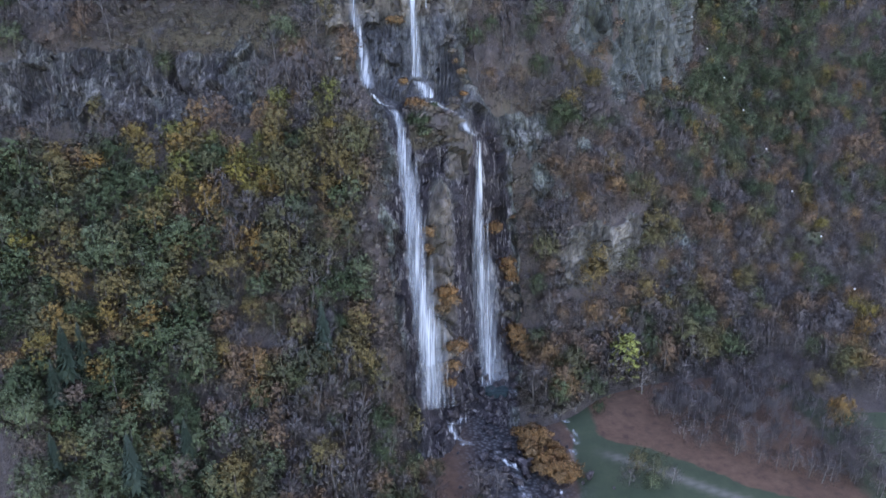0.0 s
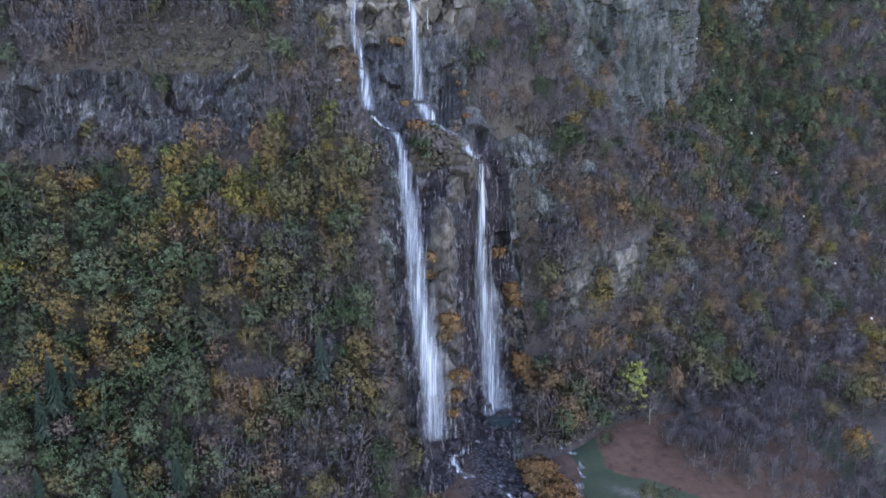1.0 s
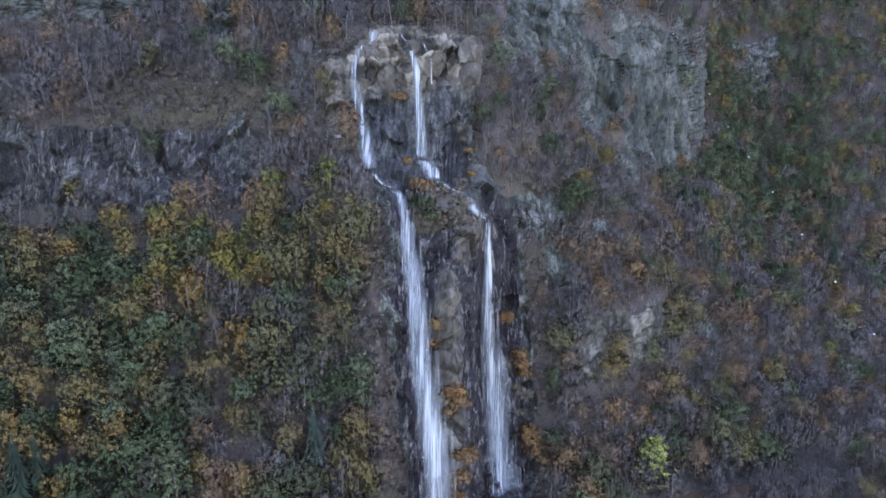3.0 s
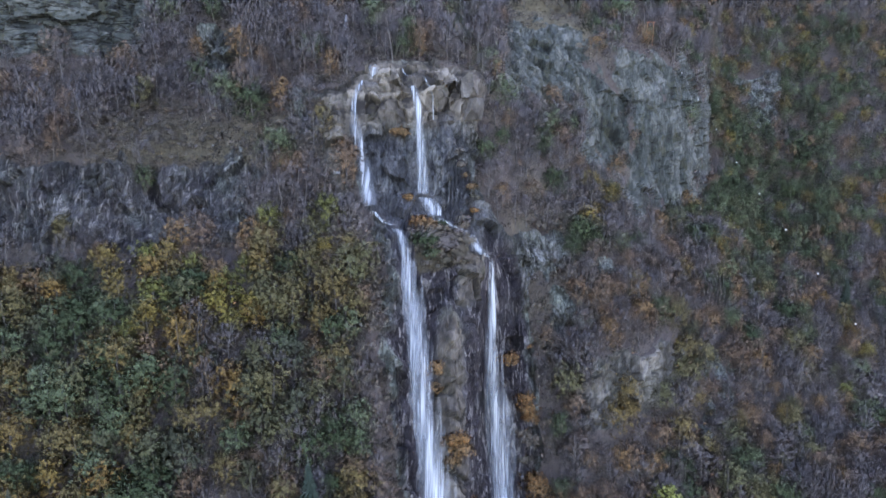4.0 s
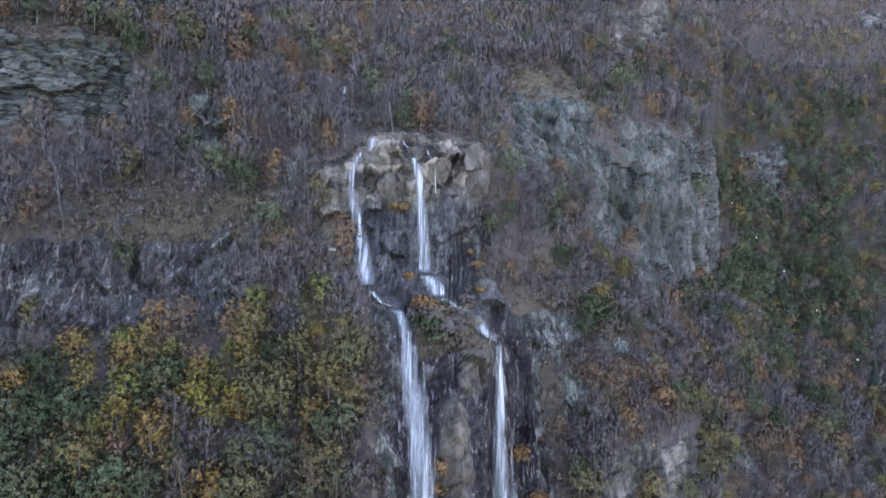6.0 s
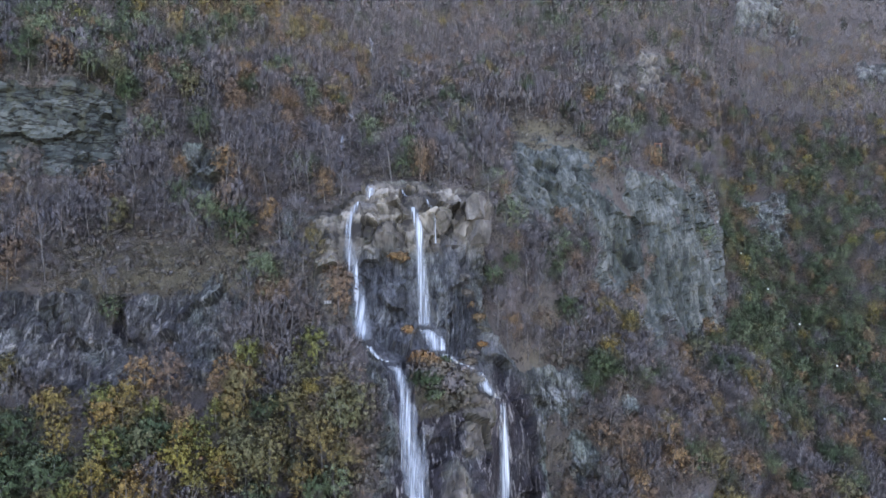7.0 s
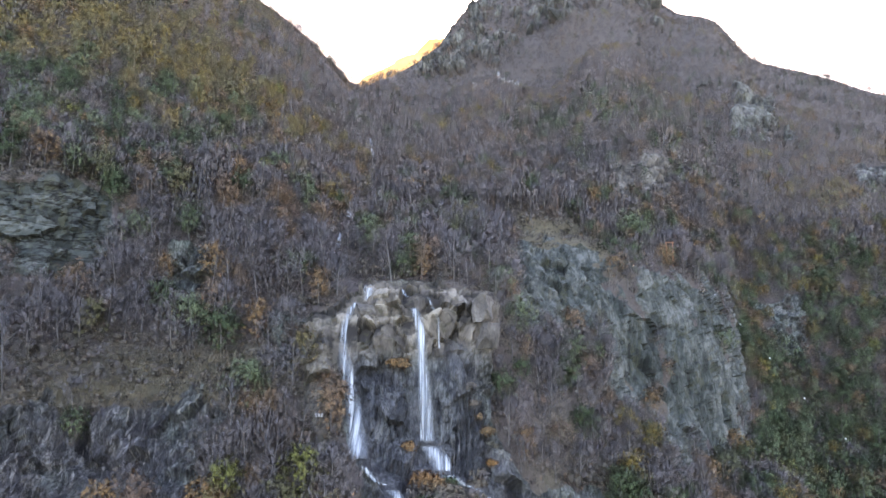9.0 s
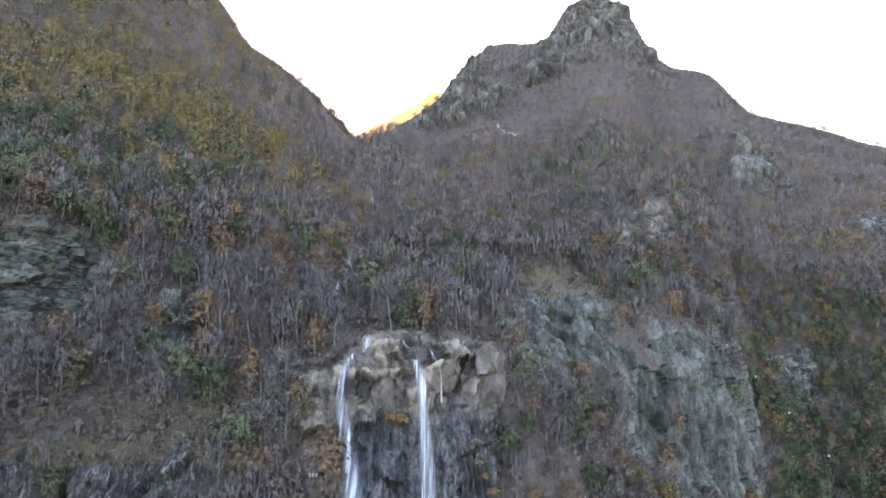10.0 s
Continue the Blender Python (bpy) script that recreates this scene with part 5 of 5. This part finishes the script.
def build_lone_trees():
    def spot(x, y):
        return (x, y, ground_at(x, y) - 0.3)
    lone_tree("conifer", spot(-31.5, 166.0), (1.25, 1.25, 1.25), "tall dark green spruce among bare trees on the slope", "spruce", n=1)
    lone_tree("lime", spot(62.0, 211.0), (2.1, 2.1, 1.75), "yellow-green tree at the wood's edge", "yellow_tree", n=2)
    lone_tree("bare", spot(66.0, 203.0), (0.8, 0.8, 1.25), "white-stemmed bare birch at the wood's edge", "birch", PALE_BARK, 1)
    lone_tree("yellow", spot(121.0, 184.0), (1.1, 1.1, 1.5), "lone fading yellow tree on the meadow", "meadow_tree", n=0)
    for x, y, s in ((73.7, 191, 0.8), (80, 204, 0.9), (87, 185, 0.85), (75, 174, 0.7), (95, 196, 0.9), (105, 202, 0.9), (84, 170, 0.75), (99, 180, 0.8), (68, 196, 0.7), (112, 208, 1.0), (91, 206, 0.9), (104, 190, 0.85), (78, 196, 0.8), (110, 196, 0.8)):
        lone_tree("bare", spot(x, y), (s, s, s), "bare tree on the leaf-strewn ground", "leafless_tree", n=int(x) % 5, yaw=x)
    p = at(-0.1235, 166.0)[0]
    lone_tree("yellow", p, (0.75, 0.75, 0.9), "small yellow-green tree beside the upper stream", "yellow_tree", n=3)
    rng = np.random.default_rng(41)
    spots = []
    for k in range(210):
        x, y = rng.uniform(66, 126), rng.uniform(150, 216)
        if y > 190 - 0.62 * (x - 51) and (x > 74 or y < 198):
            spots.append(spot(x, y))
    plant("bare", np.array(spots), rng, 60, True, (0.5, 0.9))
    # wood on the flat at the falls' foot and beside the meadow
    for k in range(120):
        x, y = rng.uniform(-52, 15), rng.uniform(116, 172)
        if x > -8 and y > 164 - 0.5 * (x + 8):
            continue
        kind = ("bare", "bare", "olive", "green", "russet", "bare")[int(rng.integers(0, 6))]
        s = rng.uniform(0.7, 1.05)
        lone_tree(kind, spot(x, y), (s, s, s), KIND_LABEL[kind][1].replace("on the slope", "at the falls' foot"), KIND_LABEL[kind][0], n=int(rng.integers(0, 5)), yaw=x)
    for k in range(40):
        x, y = rng.uniform(120, 190), rng.uniform(196, 235)
        s = rng.uniform(0.7, 1.0)
        lone_tree("bare" if k % 3 else "olive", spot(x, y), (s, s, s), KIND_LABEL["bare" if k % 3 else "olive"][1], KIND_LABEL["bare" if k % 3 else "olive"][0], n=k % 5, yaw=x)
    for x, y, kind, s in ((54, 163, "olive", 0.75), (58, 159, "olive", 0.8), (50, 157, "bare", 0.7), (46, 199, "green", 1.0), (50, 200, "green", 0.9), (43, 205, "green", 1.0), (49, 192, "green", 0.5), (62, 158, "bare", 0.6), (56, 156, "green", 0.6)):
        lone_tree(kind, spot(x, y), (s, s, s), KIND_LABEL[kind][1].replace("on the slope", "beside the meadow"), KIND_LABEL[kind][0], n=int(y) % 5, yaw=y)


# ---- the hamlet, the mast and the distance ----
def box(size, bevel=0.0, at_z=0.0):
    bm = bmesh.new()
    bmesh.ops.create_cube(bm, size=1.0)
    for v in bm.verts:
        v.co = Vector((v.co.x * size[0], v.co.y * size[1], (v.co.z + 0.5) * size[2] + at_z))
    if bevel:
        bmesh.ops.bevel(bm, geom=bm.edges[:], offset=bevel, segments=1, affect="EDGES")
    return bm


def from_bm(name, bm, material):
    me = bpy.data.meshes.new(name)
    bm.to_mesh(me)
    bm.free()
    me.materials.append(material)
    return me


def gable(w, d, h, z, over=0.4):
    bm = bmesh.new()
    w, d = w / 2 + over, d / 2 + over
    vs = [bm.verts.new(c) for c in ((-w, -d, z), (w, -d, z), (w, d, z), (-w, d, z), (-w, 0, z + h), (w, 0, z + h))]
    for f in ((0, 1, 5, 4), (2, 3, 4, 5), (0, 4, 3), (1, 2, 5), (3, 2, 1, 0)):
        bm.faces.new([vs[k] for k in f])
    return bm


def build_hamlet():
    wall = Paint("limewash", 0.9)
    wall = wall.colour(wall.ramp(wall.noise(0.8), (0.3, (0.36, 0.345, 0.32)), (0.7, (0.55, 0.53, 0.5)))).mat
    slate = Paint("slate_roof", 0.8)
    slate = slate.colour(slate.ramp(slate.noise(1.5), (0.3, (0.12, 0.12, 0.125)), (0.7, (0.24, 0.23, 0.22)))).mat
    glass = Paint("dark_window", 0.2).colour((0.03, 0.035, 0.04)).mat
    def house(b, y, w, d, h, label):
        root = tagged(new("house"), label, "house", "hamlet houses")
        root.matrix_basis = pose(b * y, y, ground_at(b * y, y) + (5.0 if y > 1020 else 1.5))
        part("wall", from_bm("wall", box((w, d, h + 7), 0.05, -7), wall), root)
        part("roof", from_bm("roof", gable(w, d, 1.6, h), slate), root)
        for k in (-0.27, 0.27):
            win = part("window", from_bm("window", box((0.9, 0.12, 1.1), 0.0, h * 0.45), glass), root)
            win.matrix_basis = pose(k * w, -d / 2 - 0.03, 0)
    for b, y, w, d, h in ((0.094, 1046, 5, 5, 4.5), (0.098, 1050, 6, 5, 5), (0.1025, 1046, 5, 5, 4), (0.107, 1050, 4, 5, 4), (0.046, 944, 5, 5, 4), (0.064, 1000, 5, 5, 4), (0.0705, 1010, 4, 4, 4)):
        house(b, y, w, d, h, "small whitewashed stone house in the hillside hamlet")
    b, y = 0.080, 1028
    root = tagged(new("church"), "white church with a slender bell tower on the wooded hillside", "church")
    root.matrix_basis = pose(b * y, y, ground_at(b * y, y) + 6.0)
    part("nave", from_bm("nave", box((6, 9, 11), 0.05, -7), wall), root).matrix_basis = pose(6, 2, 0)
    part("roof", from_bm("roof", gable(6, 9, 2.2, 4), slate), root).matrix_basis = pose(6, 2, 0)
    tower = part("bell_tower", from_bm("bell_tower", box((2.9, 2.9, 19), 0.05, -7), wall), root)
    part("spire", from_bm("spire", gable(2.9, 2.9, 3.0, 12.0, 0.2), slate), tower)
    part("belfry_opening", from_bm("belfry_opening", box((1.0, 0.2, 1.9), 0.0, 9.0), glass), tower).matrix_basis = pose(0, -1.5, 0)


def build_mast():
    paint = Paint("rust_orange_steel", 0.6)
    steel = paint.colour(paint.ramp(paint.noise(2.0), (0.3, (0.32, 0.12, 0.06)), (0.7, (0.45, 0.2, 0.11)))).mat
    p = at(0.2515, 150.5)[0]
    root = tagged(new("steel_mast"), "rust-orange steel frame mast on the wooded brow", "mast")
    root.matrix_basis = pose(p[0], p[1], p[2] - 0.5)
    for x in (-1.3, 1.3):
        part("post", from_bm("post", box((0.22, 0.22, 10.0)), steel), root).matrix_basis = pose(x, 0, 0)
    for z in (5.4, 9.6):
        part("crossbar", from_bm("crossbar", box((3.4, 0.2, 0.2)), steel), root).matrix_basis = pose(0, -0.25, z)


def build_cableway():
    """A cable from the mast on the brow down to the valley, hung with white marker balls."""
    steel = Paint("cable_steel", 0.5, 0.8).colour((0.2, 0.2, 0.21)).mat
    white = Paint("marker_ball_paint", 0.5)
    white = white.colour(white.ramp(white.noise(6.0), (0.3, (0.5, 0.5, 0.5)), (0.7, (0.65, 0.65, 0.64)))).mat
    top = Vector(at(0.2515, 150.5)[0]) + Vector((0, -0.3, 9.2))
    ends = [top, Vector((95.7, 264.6, 105.9)), Vector((97.2, 231.0, 89.8)), Vector((100.0, 200.9, 73.6)), Vector((100.8, 183.3, 66.1)), Vector((103, 130, 43)), Vector((106, 60, 18)), Vector((108, 8, 2))]
    root = tagged(new("cableway"), "thin steel cable hung with white marker balls across the valley", "cable")
    v, f = tube(ends, [0.014] * len(ends), 4)
    part("cable", mesh_from("cable", v, f, steel), root)
    bm = bmesh.new()
    bmesh.ops.create_uvsphere(bm, u_segments=10, v_segments=7, radius=0.25)
    ball = from_bm("marker_ball", bm, white)
    run = [0.0]
    for a, b in zip(ends, ends[1:]):
        run.append(run[-1] + (b - a).length)
    first = run[1]
    for k in range(-3, 9):
        s = first + k * 19.3
        x, y, z = (np.interp(s, run, [e[c] for e in ends]) for c in range(3))
        part("marker_ball", ball, root).matrix_basis = pose(x, y, z)
    post = part("valley_post", from_bm("valley_post", box((0.5, 0.5, 3.2), 0.05, -0.6), steel), root)
    post.matrix_basis = pose(108, 8, 0)


def build_fallen_trunk():
    v, f = tube([(0, 0, 0), (4, 0.5, -4.2), (8, 0.8, -8.0)], [0.35, 0.3, 0.16], 7)
    p = at(0.3805, 164.0)[0]
    ob = tagged(new("fallen_trunk", mesh_from("fallen_trunk", v, f, PALE_BARK)), "pale barkless fallen trunk lying on the slope", "log")
    ob.matrix_basis = pose(p[0], p[1] - 3.5, p[2] + 4.5)


def build_rock_mark():
    """Weathered white paint on the rock rib beside the upper fall: strokes only."""
    chalk = Paint("white_rock_paint", 0.9)
    chalk = chalk.colour(chalk.ramp(chalk.noise(4.0), (0.3, (0.3, 0.3, 0.3)), (0.7, (0.52, 0.52, 0.5)))).mat
    p = at(-0.1475, 102.5)[0]
    root = tagged(new("painted_mark"), "faded white painted mark on the grey rock rib", "mark")
    root.matrix_basis = pose(p[0], p[1] - 0.9, p[2])
    for k in range(3):
        part("stroke", from_bm("stroke", box((0.42, 0.5, 0.8), 0.03), chalk), root).matrix_basis = pose(k * 0.7, 0, 0)


def build_far_mountain():
    """The slope of a far mountain, seen through the notch; its sunlight is an added glow."""
    p = Paint("glowing_far_slope", 1.0)
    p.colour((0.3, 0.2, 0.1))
    # orange emission stands in for sunlight on the slope
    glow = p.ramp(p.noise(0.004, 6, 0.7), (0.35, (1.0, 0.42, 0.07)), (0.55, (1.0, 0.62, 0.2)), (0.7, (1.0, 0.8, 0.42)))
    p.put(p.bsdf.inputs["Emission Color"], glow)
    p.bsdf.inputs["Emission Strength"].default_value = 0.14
    n, m = 60, 12
    b = np.linspace(-0.16, 0.06, n)
    y = 3300.0
    top = np.interp(b, [-0.16, -0.125, -0.11, -0.06, -0.03, -0.01, 0.06], [0.28, 0.345, 0.366, 0.392, 0.412, 0.430, 0.438])
    top = top + 0.006 * fbm(np.stack([b * 90, 0 * b, 0 * b], -1), 4, 95)
    k = np.linspace(0, 1, m)
    g = np.zeros((n, m, 3))
    g[..., 1] = y + 900 * k[None]
    g[..., 0] = b[:, None] * g[..., 1]
    g[..., 2] = -200 + (top[:, None] * (y + 900 - 75) + 325) * k[None]
    g[..., 1] += 60 * fbm(g / 300, 3, 96)
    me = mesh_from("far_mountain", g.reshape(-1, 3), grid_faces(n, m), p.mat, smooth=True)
    tagged(new("backdrop", me), "far mountain slope glowing orange in place of evening sunlight", "mountain", kind="structure")


def build_streams():
    """Broken white water between the stones below the falls."""
    for path in ([(2.0, 180), (6, 175.5), (12, 172.5), (18.5, 168), (21, 161), (21.5, 154), (22, 140), (21, 110)],
                 [(20.0, 204), (26, 198), (33, 194), (38.5, 186), (39.0, 178), (36.5, 169), (34, 158), (31, 145), (27, 118)]):
        path = np.array(path, float)
        run = np.concatenate([[0], np.cumsum(np.linalg.norm(np.diff(path, axis=0), axis=1))])
        s = np.arange(0, run[-1], 0.6)
        x, y = np.interp(s, run, path[:, 0]), np.interp(s, run, path[:, 1])
        x = x + 0.9 * fbm(np.stack([s / 6, 0 * s, 0 * s], -1), 3, 71)
        dx, dy = np.gradient(x), np.gradient(y)
        ln = np.hypot(dx, dy)
        u = np.linspace(-1, 1, 7)
        px = x[:, None] - (dy / ln)[:, None] * u * 1.5
        py = y[:, None] + (dx / ln)[:, None] * u * 1.5
        z = np.array([ground_at(a, b) for a, b in zip(x, y)])
        z = np.minimum.accumulate(z + 0.5)[:, None] + 0.25 * fbm(np.stack([px, py, 0 * px], -1), 3, 72)
        body = -0.22 + 0.25 * (1 - u[None] ** 2) + 1.6 * fbm(np.stack([px / 2.2, py / 2.2, 0 * px], -1), 3, 73)
        me = mesh_from("stream", np.stack([px, py, z], -1).reshape(-1, 3), grid_faces(len(s), 7), WATER, {"body": body, "across": px * 0.8, "along": py * 6}, smooth=True)
        tagged(new("water", me), "shallow white mountain stream running between dark stones", "stream", kind="structure")


def build_pool():
    """The plunge pool under the narrower fall."""
    p = Paint("pool_water", 0.12)
    p.colour(p.ramp(p.noise(0.8), (0.35, (0.02, 0.036, 0.038)), (0.65, (0.05, 0.075, 0.078)))).relief(p.noise(1.6, 4), 0.4, 0.2)
    a = np.linspace(0, 2 * np.pi, 28, endpoint=False)
    r = 1 + 0.22 * fbm(np.stack([np.cos(a) * 1.4, np.sin(a) * 1.4, 0 * a], -1), 3, 77)
    z = ground_at(17.5, 201) + 0.9
    bm = bmesh.new()
    rim = [bm.verts.new((17.5 + 4.2 * k * math.cos(t), 201 + 3.0 * k * math.sin(t), z)) for t, k in zip(a, r)]
    low = [bm.verts.new((v.co.x, v.co.y, z - 1.5)) for v in rim]
    bm.faces.new(rim)
    for k in range(28):
        bm.faces.new((rim[k], low[k], low[(k + 1) % 28], rim[(k + 1) % 28]))
    tagged(new("water", from_bm("pool", bm, p.mat)), "dark teal plunge pool under the fall", "pool", kind="structure")


build_bushes()
build_pool()
build_streams()
build_boulders()
build_lone_trees()
build_hamlet()
build_mast()
build_cableway()
build_fallen_trunk()
build_rock_mark()
build_far_mountain()
